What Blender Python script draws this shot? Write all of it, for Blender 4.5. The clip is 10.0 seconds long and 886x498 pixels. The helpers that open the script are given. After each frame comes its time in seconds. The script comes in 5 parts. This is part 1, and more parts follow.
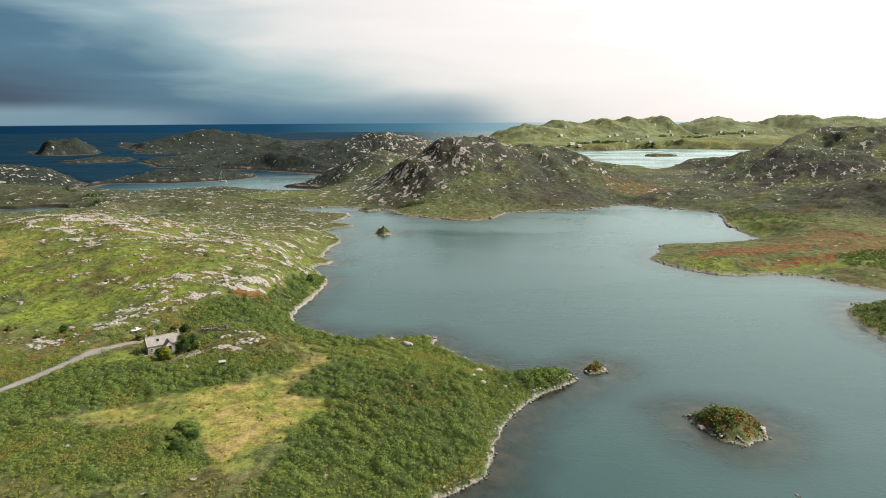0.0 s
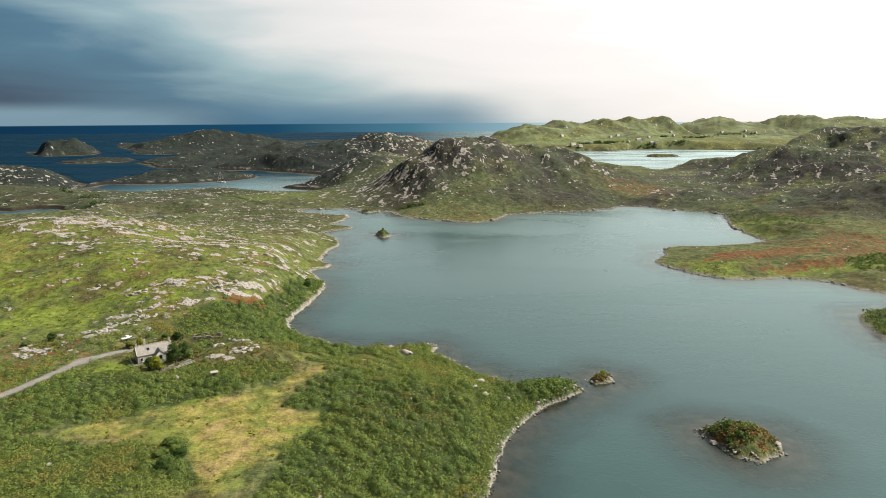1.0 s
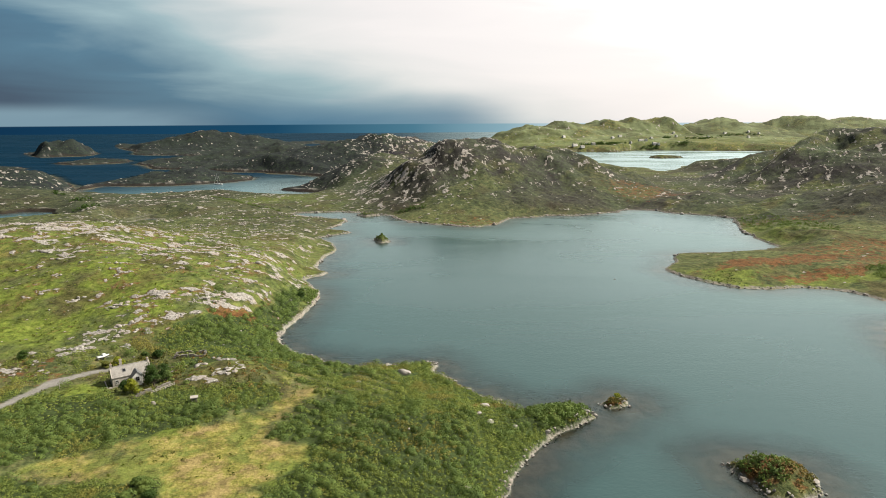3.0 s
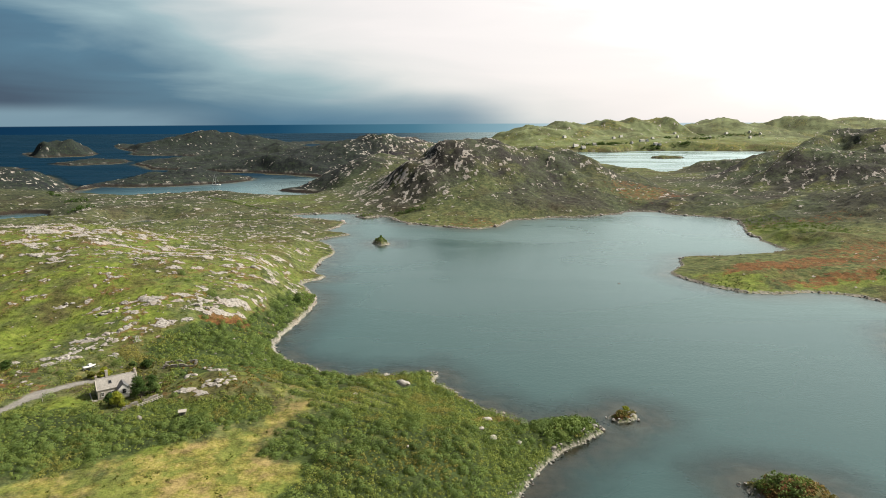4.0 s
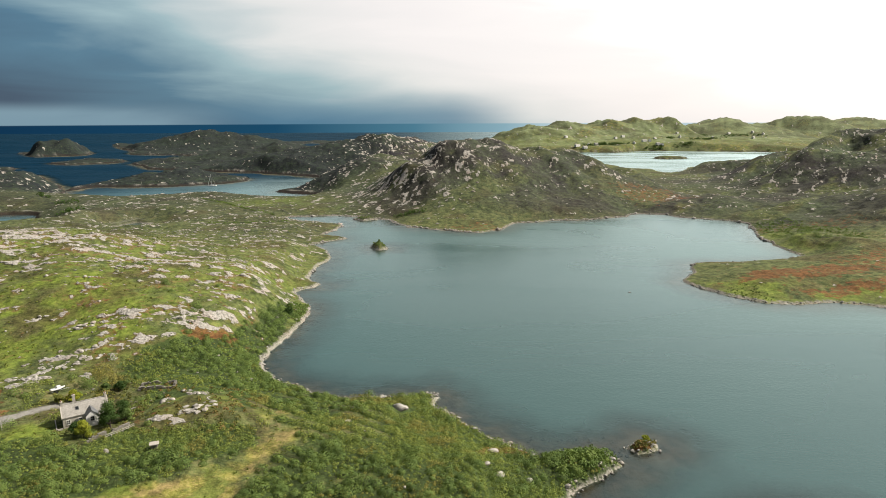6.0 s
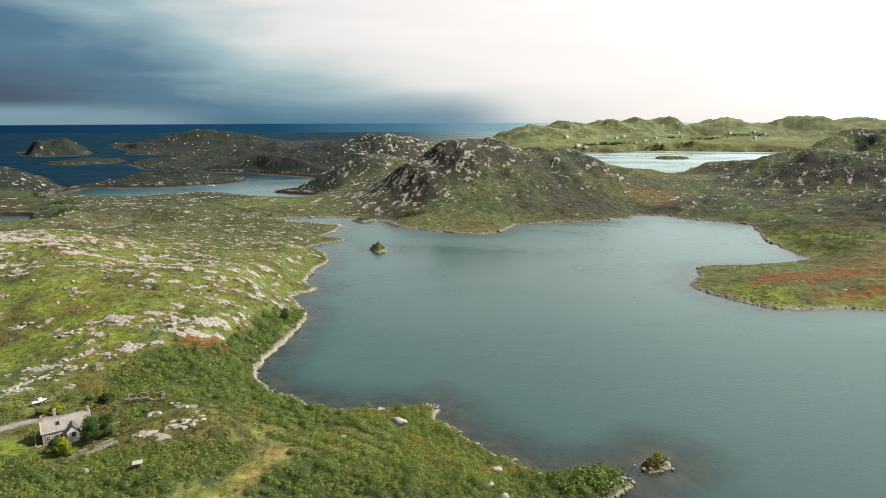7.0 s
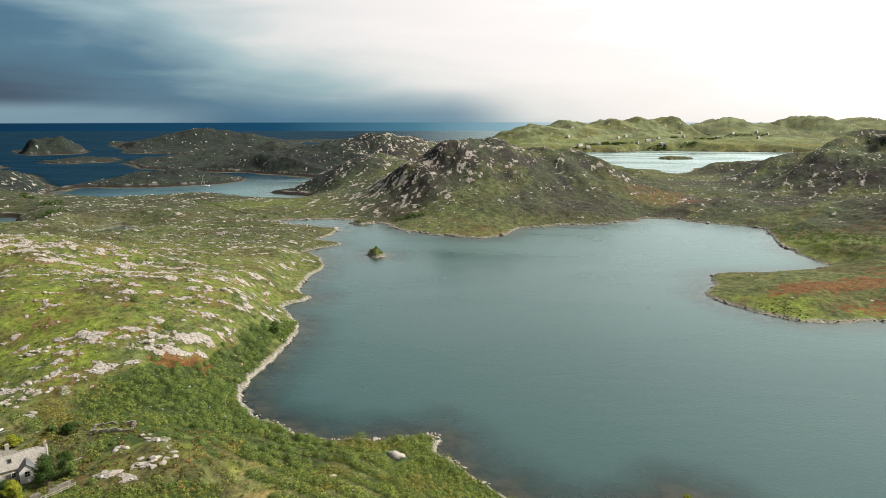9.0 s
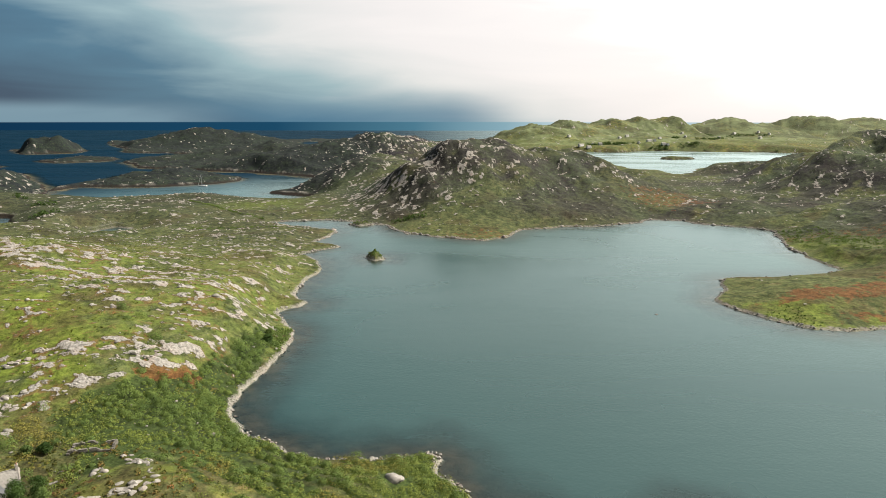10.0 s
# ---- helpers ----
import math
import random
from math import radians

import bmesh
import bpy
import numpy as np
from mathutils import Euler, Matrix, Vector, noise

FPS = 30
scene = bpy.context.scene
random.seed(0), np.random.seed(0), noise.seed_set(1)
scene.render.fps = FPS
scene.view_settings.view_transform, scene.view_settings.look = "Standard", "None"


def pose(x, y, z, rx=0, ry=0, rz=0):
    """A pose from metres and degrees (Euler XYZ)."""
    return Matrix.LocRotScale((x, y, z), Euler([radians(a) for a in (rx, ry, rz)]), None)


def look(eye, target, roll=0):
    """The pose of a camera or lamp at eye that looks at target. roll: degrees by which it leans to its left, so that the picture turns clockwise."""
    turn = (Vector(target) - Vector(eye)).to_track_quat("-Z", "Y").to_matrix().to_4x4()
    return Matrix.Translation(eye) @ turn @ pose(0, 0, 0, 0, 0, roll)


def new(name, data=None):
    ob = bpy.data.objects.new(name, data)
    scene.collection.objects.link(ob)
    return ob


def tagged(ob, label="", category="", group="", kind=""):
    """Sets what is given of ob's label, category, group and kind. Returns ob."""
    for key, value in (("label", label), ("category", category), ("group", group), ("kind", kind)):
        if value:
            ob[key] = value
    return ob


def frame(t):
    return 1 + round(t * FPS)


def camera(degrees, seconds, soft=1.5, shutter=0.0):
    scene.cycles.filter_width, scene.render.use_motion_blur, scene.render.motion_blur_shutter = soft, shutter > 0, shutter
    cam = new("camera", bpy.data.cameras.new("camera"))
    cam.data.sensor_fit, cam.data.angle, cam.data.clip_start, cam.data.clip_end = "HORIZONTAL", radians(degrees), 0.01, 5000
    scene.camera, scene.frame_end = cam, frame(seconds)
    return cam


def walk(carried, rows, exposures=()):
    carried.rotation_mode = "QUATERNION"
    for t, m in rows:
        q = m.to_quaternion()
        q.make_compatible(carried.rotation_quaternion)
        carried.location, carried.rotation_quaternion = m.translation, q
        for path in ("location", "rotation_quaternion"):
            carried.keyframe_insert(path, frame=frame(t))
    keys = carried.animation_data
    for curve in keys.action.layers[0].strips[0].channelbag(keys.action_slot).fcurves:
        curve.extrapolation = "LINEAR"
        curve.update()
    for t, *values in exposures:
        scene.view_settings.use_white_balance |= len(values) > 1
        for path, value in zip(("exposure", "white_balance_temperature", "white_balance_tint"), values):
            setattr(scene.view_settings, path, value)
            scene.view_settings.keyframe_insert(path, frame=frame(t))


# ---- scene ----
cam = camera(70.57, 10.0, soft=0.85)
PATH = [
    (0.0, look((0.820, 0.496, 91.006), (0.914, 98.436, 70.811), -0.304)),
    (1.0, look((0.839, 8.806, 91.312), (0.845, 106.750, 71.139), -0.316)),
    (2.0, look((0.815, 17.599, 91.531), (0.757, 115.554, 71.410), -0.318)),
    (3.0, look((0.746, 26.676, 91.677), (0.643, 124.640, 71.600), -0.311)),
    (4.0, look((0.627, 35.905, 91.764), (0.497, 133.872, 71.705), -0.293)),
    (5.0, look((0.454, 45.216, 91.806), (0.312, 143.180, 71.733), -0.264)),
    (6.0, look((0.224, 54.605, 91.817), (0.081, 152.562, 71.704), -0.225)),
    (7.0, look((-0.069, 64.135, 91.810), (-0.203, 162.080, 71.641), -0.175)),
    (8.0, look((-0.426, 73.932, 91.801), (-0.546, 171.864, 71.569), -0.113)),
    (9.0, look((-0.854, 84.188, 91.803), (-0.955, 182.107, 71.509), -0.039)),
    (10.0, look((-1.354, 95.159, 91.829), (-1.437, 193.066, 71.476), 0.048)),
]
walk(cam, PATH)

# ---- sky, sun ----
SUN_AZ, SUN_EL = radians(80), radians(46)      # from +y towards +x, and above the horizon
world = bpy.data.worlds.new("sky")
scene.world = world
world.use_nodes = True


class Nodes:
    """Short hand for building a node tree."""

    def __init__(self, tree):
        self.tree = tree
        tree.nodes.clear()

    def add(self, kind, inputs=(), **props):
        n = self.tree.nodes.new(kind)
        for key, value in props.items():
            setattr(n, key, value)
        for key, value in dict(inputs).items():
            self.put(n.inputs[key], value)
        return n

    def put(self, socket, value):
        if isinstance(value, bpy.types.NodeSocket):
            self.tree.links.new(value, socket)
        elif isinstance(value, (tuple, list)) and len(value) == 3 and socket.type == "RGBA":
            socket.default_value = (*value, 1)
        else:
            socket.default_value = value

    def math(self, op, a, b=0.0, c=0.0, clamp=False):
        return self.add("ShaderNodeMath", {0: a, 1: b, 2: c}, operation=op, use_clamp=clamp).outputs[0]

    def ramp(self, fac, stops, interp="LINEAR"):
        n = self.add("ShaderNodeValToRGB", {"Fac": fac})
        n.color_ramp.interpolation = interp
        while len(n.color_ramp.elements) < len(stops):
            n.color_ramp.elements.new(0.5)
        for e, (p, c) in zip(n.color_ramp.elements, stops):
            e.position, e.color = p, (*c, 1) if isinstance(c, tuple) else (c, c, c, 1)
        return n.outputs["Color"]

    def mix(self, fac, a, b, blend="MIX"):
        n = self.add("ShaderNodeMix", data_type="RGBA", blend_type=blend)
        for key, value in ((0, fac), (6, a), (7, b)):
            self.put(n.inputs[key], value)
        return n.outputs[2]

    def span(self, v, lo, hi, smooth=True):
        """v from lo..hi to 0..1."""
        n = self.add("ShaderNodeMapRange", {"Value": v, "From Min": lo, "From Max": hi},
                     interpolation_type="SMOOTHSTEP" if smooth else "LINEAR")
        return n.outputs["Result"]

    def noise(self, vector, scale, detail=4.0, rough=0.55, distortion=0.0):
        return self.add("ShaderNodeTexNoise", {"Vector": vector, "Scale": scale, "Detail": detail, "Roughness": rough,
                                               "Distortion": distortion}).outputs["Fac"]

    def mapped(self, vector, scale=(1, 1, 1), turn=(0, 0, 0)):
        return self.add("ShaderNodeMapping", {"Vector": vector, "Scale": scale, "Rotation": turn}).outputs[0]


def sky_nodes():
    n = Nodes(world.node_tree)
    way = n.add("ShaderNodeTexCoord").outputs["Generated"]
    xyz = n.add("ShaderNodeSeparateXYZ", {0: way})
    x, y, z = xyz.outputs
    clear = n.add("ShaderNodeTexSky", sky_type="NISHITA", sun_disc=False, sun_elevation=SUN_EL, sun_rotation=SUN_AZ)
    blue = n.mix(1.0, clear.outputs[0], (0.10, 0.10, 0.10), "MULTIPLY")
    deg = n.math("DEGREES", n.math("ARCTAN2", x, y))
    elev = n.math("DEGREES", n.math("ARCSINE", z))
    # streaked cloud: stretched along the horizon
    wisp = n.noise(n.mapped(way, (2.2, 2.2, 13.0), (0.0, -0.28, 0.0)), 1.6, 5.0, 0.5, 0.6)
    broad = n.noise(n.mapped(way, (1.5, 1.5, 5.0), (0.0, -0.35, 0.0)), 1.5, 3.0, 0.45, 0.4)
    bend = n.math("ADD", n.math("MULTIPLY", n.math("SUBTRACT", wisp, 0.5), 19.0), n.math("MULTIPLY", n.math("SUBTRACT", broad, 0.5), 14.0))
    # the storm bank lies over the sea to the north-west, its edge leaning up and back
    edge = n.math("ADD", n.math("ADD", deg, n.math("SUBTRACT", n.math("MULTIPLY", n.math("POWER", n.math("DIVIDE", n.math("MINIMUM", n.math("MAXIMUM", elev, 0.0), 10.5), 10.5), 0.68), 26.8), n.math("MULTIPLY", n.math("MINIMUM", n.math("MAXIMUM", n.math("SUBTRACT", elev, 12.0), 0.0), 30.0), 0.85))), bend)
    bank = n.ramp(n.span(edge, -45.0, 45.0, False), [
        (0.0, (0.026, 0.050, 0.088)), (0.20, (0.026, 0.052, 0.092)), (0.35, (0.056, 0.126, 0.185)), (0.475, (0.24, 0.335, 0.36)),
        (0.61, (0.54, 0.54, 0.525)), (0.72, (0.65, 0.615, 0.597)), (0.86, (0.72, 0.675, 0.650)), (1.0, (0.96, 0.912, 0.880))])
    # the sky behind and overhead, out of view, is dimmed to lessen fill light
    sky_dim = n.math("ADD", 0.42, n.math("MULTIPLY", n.math("MULTIPLY", n.span(y, -0.15, 0.5), n.math("SUBTRACT", 1.0, n.math("MULTIPLY", n.span(elev, 25.0, 60.0), 0.4))), 0.58))
    bank = n.mix(1.0, bank, n.add("ShaderNodeCombineColor", {0: sky_dim, 1: sky_dim, 2: sky_dim}).outputs[0], "MULTIPLY")
    # low strip of lighter air under the bank, and the rain-blue band beside it
    low = n.math("SUBTRACT", 1.0, n.span(elev, 0.6, 1.7))
    strip = n.math("MULTIPLY", low, n.math("SUBTRACT", 1.0, n.span(n.math("ADD", deg, bend), -30.0, -16.0)))
    bank = n.mix(n.math("MULTIPLY", strip, 0.75), bank, (0.165, 0.265, 0.325))
    rain = n.math("MULTIPLY", n.math("SUBTRACT", 1.0, n.span(elev, 0.2, 3.2)),
                  n.math("MULTIPLY", n.span(deg, -24.0, -12.0), n.math("SUBTRACT", 1.0, n.span(deg, 0.0, 9.0))))
    bank = n.mix(n.math("MULTIPLY", rain, 0.75), bank, (0.055, 0.14, 0.215))
    sky = n.mix(0.94, blue, bank)
    # open sea under the horizon
    sea = n.ramp(n.span(deg, -35.0, 10.0, False), [(0.0, (0.004, 0.024, 0.056)), (0.45, (0.008, 0.046, 0.090)), (0.72, (0.050, 0.135, 0.19)), (0.9, (0.17, 0.28, 0.33)), (1.0, (0.33, 0.42, 0.45))])
    col = n.mix(n.span(elev, -0.32, -0.22), sea, sky)
    back = n.add("ShaderNodeBackground", {"Color": col, "Strength": 1.0})
    n.add("ShaderNodeOutputWorld", {"Surface": back.outputs[0]})


sky_nodes()
sun = new("sun", bpy.data.lights.new("sun", "SUN"))
sun.data.energy, sun.data.angle, sun.data.color = 4.4, radians(0.6), (1.0, 0.93, 0.80)
sun.matrix_world = look((math.sin(SUN_AZ) * math.cos(SUN_EL) * 800, math.cos(SUN_AZ) * math.cos(SUN_EL) * 800 + 200, math.sin(SUN_EL) * 800), (0, 200, 0))
scene.view_settings.exposure = 0.56


# ---- noise and the lie of the land ----
def hashed(i, j, seed):
    h = (i.astype(np.int64) * 374761393 + j.astype(np.int64) * 668265263 + seed * 974711) & 0xFFFFFFFF
    h = ((h ^ (h >> 13)) * 1274126177) & 0xFFFFFFFF
    return ((h ^ (h >> 16)) & 0xFFFFFF) / float(0x1000000)


def gnoise(x, y, seed=0):
    """Gradient noise, about -0.7..0.7, one cell a unit."""
    i, j = np.floor(x), np.floor(y)
    u, v = x - i, y - j
    fu, fv = u * u * u * (u * (u * 6 - 15) + 10), v * v * v * (v * (v * 6 - 15) + 10)
    out = []
    for di in (0, 1):
        for dj in (0, 1):
            a = hashed(i + di, j + dj, seed) * 2 * np.pi
            out.append(np.cos(a) * (u - di) + np.sin(a) * (v - dj))
    a, b = out[0] + fv * (out[1] - out[0]), out[2] + fv * (out[3] - out[2])
    return a + fu * (b - a)


def fbm(x, y, size, octaves=4, seed=0, gain=0.5):
    total, amp = 0.0, 1.0
    for k in range(octaves):
        total = total + amp * gnoise(x / size + 17.3 * k, y / size - 9.1 * k, seed + k)
        amp, size = amp * gain, size * 0.5
    return total


def step(v, lo, hi):
    t = np.clip((v - lo) / (hi - lo), 0, 1)
    return t * t * (3 - 2 * t)


# Shores, in metres: x to the east, y to the north.
LOCH_WEST = [(-40, -100), (-40, 60), (-28, 105), (-8, 130), (1, 139), (7, 143), (12, 148), (14, 155), (15, 164), (20, 177), (27, 189),
             (35, 198), (44, 205), (48, 208), (46, 215), (42, 217), (34, 214), (27, 213), (21, 218), (12, 227), (2, 238), (-3, 246), (-1, 252),
             (-4, 255), (-20, 252), (-34, 252), (-44, 256), (-57, 265), (-66, 274), (-70, 286), (-70, 296), (-68, 308), (-67, 319), (-65, 333), (-65, 343), (-67, 357), (-76, 375),
             (-81, 384), (-78, 391), (-72, 394), (-70, 402), (-75, 407), (-80, 416), (-81, 431), (-81, 453), (-78, 465), (-77, 476),
             (-83, 495), (-91, 512), (-97, 519), (-91, 529), (-79, 541), (-84, 549), (-97, 560), (-94, 574), (-90, 594), (-90, 607),
             (-101, 616)]
LOCH_NORTH = [(-127, 630), (-158, 646), (-151, 662), (-110, 667), (-80, 660), (-53, 637), (-33, 595), (-1, 581), (30, 568), (47, 579), (67, 615),
              (102, 629), (151, 639), (193, 668), (216, 663), (228, 645), (262, 627), (273, 607), (260, 572), (243, 512), (247, 474)]
LOCH_EAST = [(221, 460), (193, 455), (162, 452), (154, 440), (151, 426), (139, 406), (142, 390), (151, 374), (164, 361), (181, 358), (201, 362),
             (220, 353), (226, 336), (240, 322), (300, 325), (300, 312), (228, 304), (203, 297), (196, 291), (189, 277), (185, 257), (187, 243),
             (215, 215), (280, 180), (340, 100), (350, -100)]
SEA = [(-7000, 900), (-900, 1000), (-745, 1120), (-715, 1159), (-620, 1040), (-515, 906), (-480, 840), (-441, 835), (-380, 809), (-355, 824),
       (-318, 864), (-283, 862), (-237, 825), (-172, 806), (-150, 830), (-165, 850), (-205, 868), (-226, 885), (-200, 900), (-186, 964),
       (-190, 1040), (-203, 1092), (-334, 1195), (-462, 1246), (-573, 1290), (-692, 1458), (-700, 1580), (-650, 1680), (-640, 1750), (-700, 1790),
       (-812, 1823), (-896, 1851), (-950, 2000), (-1150, 2300), (-1337, 2614), (-1000, 2900), (-300, 3000), (0, 2600), (120, 2200),
       (200, 2450), (600, 3200), (2000, 4500), (3200, 7000), (-7000, 7000)]
SKERRIES = [(-600, 2632), (-536, 2763), (-455, 2517), (-456, 2264)]
INLET = [(-700, 700), (-455, 664), (-438, 680), (-426, 684), (-411, 673), (-386, 643), (-362, 606), (-350, 585), (-420, 560), (-700, 540)]
POOL = [(-292, 602), (-283, 629), (-269, 621), (-256, 587), (-269, 577)]
LOCH_FAR = [(345, 1339), (341, 1268), (395, 1243), (392, 1155), (419, 1149), (468, 1270), (640, 1470), (720, 1480), (862, 1600), (1050, 1720),
            (1000, 1800), (900, 1880), (800, 1895), (682, 1935), (583, 1935), (483, 1865), (411, 1885), (335, 1880), (300, 1700), (300, 1400)]
WATERS = [LOCH_WEST + LOCH_NORTH + LOCH_EAST, SEA, SKERRIES, INLET, POOL, LOCH_FAR]
ISLANDS = [
    [(76, 181), (78, 173), (81, 166), (87, 163), (95, 167), (97, 173), (96, 179), (90, 182), (82, 183)],
    [(52, 219), (54, 214), (61, 217), (62, 221), (57, 222)],
    [(-55, 511), (-50, 498), (-42, 501), (-42, 512), (-49, 518)],
    [(-86, 644), (-75, 630), (-60, 640), (-73, 653)],
    [(-512, 900), (-498, 947), (-452, 947), (-381, 962), (-330, 994), (-309, 1044), (-320, 1085), (-400, 1130), (-470, 1150), (-530, 1130), (-512, 1050), (-524, 950)],
    [(-1270, 1939), (-1095, 1745), (-1010, 1810), (-1050, 1960), (-1200, 2080)],
    [(-897, 1492), (-817, 1412), (-740, 1500), (-774, 1590), (-864, 1640)],
    [(-960, 1250), (-880, 1240), (-840, 1290), (-880, 1340), (-960, 1350)],
    [(508, 1572), (530, 1555), (598, 1575), (590, 1588), (530, 1596)],
]
# Hills: x, y, height, half widths along and across, turn in degrees
HILLS_NEAR = [(-225, 385, 27, 70, 55, 0), (-150, 335, 20, 62, 38, 15), (-112, 298, 13, 40, 26, 25), (-310, 400, 21, 110, 80, 0), (-120, 400, 8, 50, 50, 0),
              (-75, 229, 6.2, 13, 13, 0), (5, 190, 4, 30, 26, 0), (-345, 560, 12, 70, 60, 0), (-213, 520, 3, 80, 60, 0), (-130, 690, 2, 80, 30, 0), (-281, 792, 6, 26, 18, 0), (-345, 772, 3, 26, 18, 0),
              (-125, 772, 7, 36, 22, 0), (-200, 742, 4, 30, 16, 10), (-260, 660, 6, 28, 14, 10), (-170, 612, 5, 32, 14, 10), (-330, 645, 5, 26, 16, 0), (-232, 562, 6, 34, 15, 15),
              (-120, 560, 5, 20, 12, 20), (-110, 480, 5, 22, 14, 20), (-150, 505, 4, 24, 12, 20)]
# Ridges: half width across, then x, y and height along the crest
RIDGES = [(66, [(-63, 750, 13), (-36, 760, 48), (-5, 778, 69), (25, 786, 67), (53, 792, 65), (78, 800, 55), (114, 812, 57), (152, 830, 53), (185, 845, 22), (222, 850, 29)]),
          (85, [(-326, 1240, 23), (-284, 1270, 17), (-247, 1290, 20), (-202, 1310, 46), (-154, 1340, 57), (-108, 1345, 56), (-64, 1340, 51), (-27, 1330, 41)]),
          (70, [(-624, 1480, 3), (-573, 1500, 6), (-507, 1520, 21), (-447, 1540, 25), (-395, 1560, 36), (-344, 1560, 25)]),
          (95, [(-1023, 2150, 8), (-983, 2180, 19), (-914, 2220, 40), (-847, 2240, 54), (-801, 2250, 58), (-747, 2260, 50), (-684, 2280, 39), (-611, 2300, 23)]),
          (55, [(-1151, 1840, 37), (-1142, 1850, 22), (-1107, 1860, 36), (-1075, 1860, 31), (-1059, 1860, 37)]),
          (34, [(-464, 1040, 5), (-441, 1050, 7), (-419, 1058, 13), (-398, 1062, 13), (-382, 1062, 6)]),
          (60, [(-621, 880, 22), (-592, 890, 21), (-573, 900, 21), (-558, 905, 10), (-542, 910, 5)]),
          (80, [(498, 960, 43), (512, 900, 62), (553, 895, 62), (587, 895, 72), (644, 890, 74)]),
          (40, [(443, 1190, 12), (466, 1160, 16), (502, 1130, 20), (526, 1090, 25)]),
          (130, [(198, 2150, 21), (244, 2200, 47), (314, 2250, 68), (434, 2320, 80), (522, 2350, 53), (592, 2370, 84), (699, 2400, 92), (769, 2420, 68), (818, 2430, 97), (877, 2449, 38)]),
          (170, [(1033, 2650, 66), (1141, 2700, 91), (1244, 2720, 64), (1331, 2740, 68)]),
          (220, [(1537, 3000, 38), (1635, 3040, 84), (1699, 3060, 94), (1792, 3080, 62), (1885, 3100, 72), (1978, 3120, 92), (2131, 3150, 72), (2331, 3200, 44)])]


def ridge_hills(across, crest):
    """One soft hill for each point of a crest, as long as the gaps to its neighbours."""
    out = []
    for i, (x, y, h) in enumerate(crest):
        ax, ay = crest[max(i - 1, 0)][:2]
        bx, by = crest[min(i + 1, len(crest) - 1)][:2]
        gap = math.hypot(bx - ax, by - ay) / (2 if 0 < i < len(crest) - 1 else 1)
        out.append((x, y, h, max(0.72 * gap, 0.35 * across), across, math.degrees(math.atan2(by - ay, bx - ax))))
    return out


HILLS_MID = [(60, 690, 13, 80, 40, 0), (-85, 930, 40, 62, 75, 0), (-300, 1180, 12, 130, 60, 0), (-256, 1300, 30, 80, 90, 0), (-507, 745, 18, 60, 32, 0)]
HILLS_EAST = [(440, 590, 34, 60, 60, 0), (362, 655, 17, 34, 26, 20), (290, 695, 12, 50, 26, 10), (300, 480, 8, 60, 60, 0), (560, 560, 60, 100, 120, 0),
              (500, 812, 46, 58, 72, 0), (620, 815, 62, 90, 80, 0), (230, 275, 5, 30, 20, 0)]
HILLS_RIM = [(2400, 3200, 95, 250, 300, 0), (900, 2150, 30, 500, 200, 0), (-1500, 300, 40, 600, 400, 0), (300, -900, 60, 900, 400, 0), (1900, 700, 110, 450, 600, 0)]
HUMPS = [(86, 175, 2.6, 5.0, 4.5), (91, 172, 1.4, 3, 3), (83, 178, 1.2, 2.5, 2.5), (57, 219, 1.2, 3.0, 2.4), (-48, 508, 2.8, 5.0, 6.5), (-73, 642, 1.4, 9, 7), (36, 206, 1.8, 8, 6), (545, 1570, 3, 30, 20)]
HILLS = HILLS_NEAR + HILLS_MID + HILLS_EAST + HILLS_RIM + [h for across, crest in RIDGES for h in ridge_hills(across, crest)]


def shore_distance(x, y):
    """Metres to the nearest shore: on land above 0, in the water below."""
    x, y = np.ravel(x).astype(np.float64), np.ravel(y).astype(np.float64)
    near, wet, isle = np.full(x.shape, 1e12), np.zeros(x.shape, bool), np.zeros(x.shape, bool)
    for n, poly in enumerate(WATERS + ISLANDS):
        inside = np.zeros(x.shape, bool)
        for (ax, ay), (bx, by) in zip(poly, poly[1:] + poly[:1]):
            dx, dy = bx - ax, by - ay
            t = np.clip(((x - ax) * dx + (y - ay) * dy) / (dx * dx + dy * dy), 0, 1)
            np.minimum(near, (x - ax - t * dx) ** 2 + (y - ay - t * dy) ** 2, out=near)
            if ay != by:
                inside ^= ((ay > y) != (by > y)) & (x < (y - ay) * dx / dy + ax)
        if n < len(WATERS):
            wet |= inside
        else:
            isle |= inside
    return np.sqrt(near) * np.where(wet & ~isle, -1.0, 1.0)


def blob(x, y, cx, cy, rx, ry, turn=0.0, soft=0.35):
    """1 within an ellipse, 0 outside, with an edge that soft."""
    c, s = math.cos(radians(turn)), math.sin(radians(turn))
    u, v = ((x - cx) * c + (y - cy) * s) / rx, (-(x - cx) * s + (y - cy) * c) / ry
    return 1 - step(np.sqrt(u * u + v * v), 1 - soft, 1 + soft)


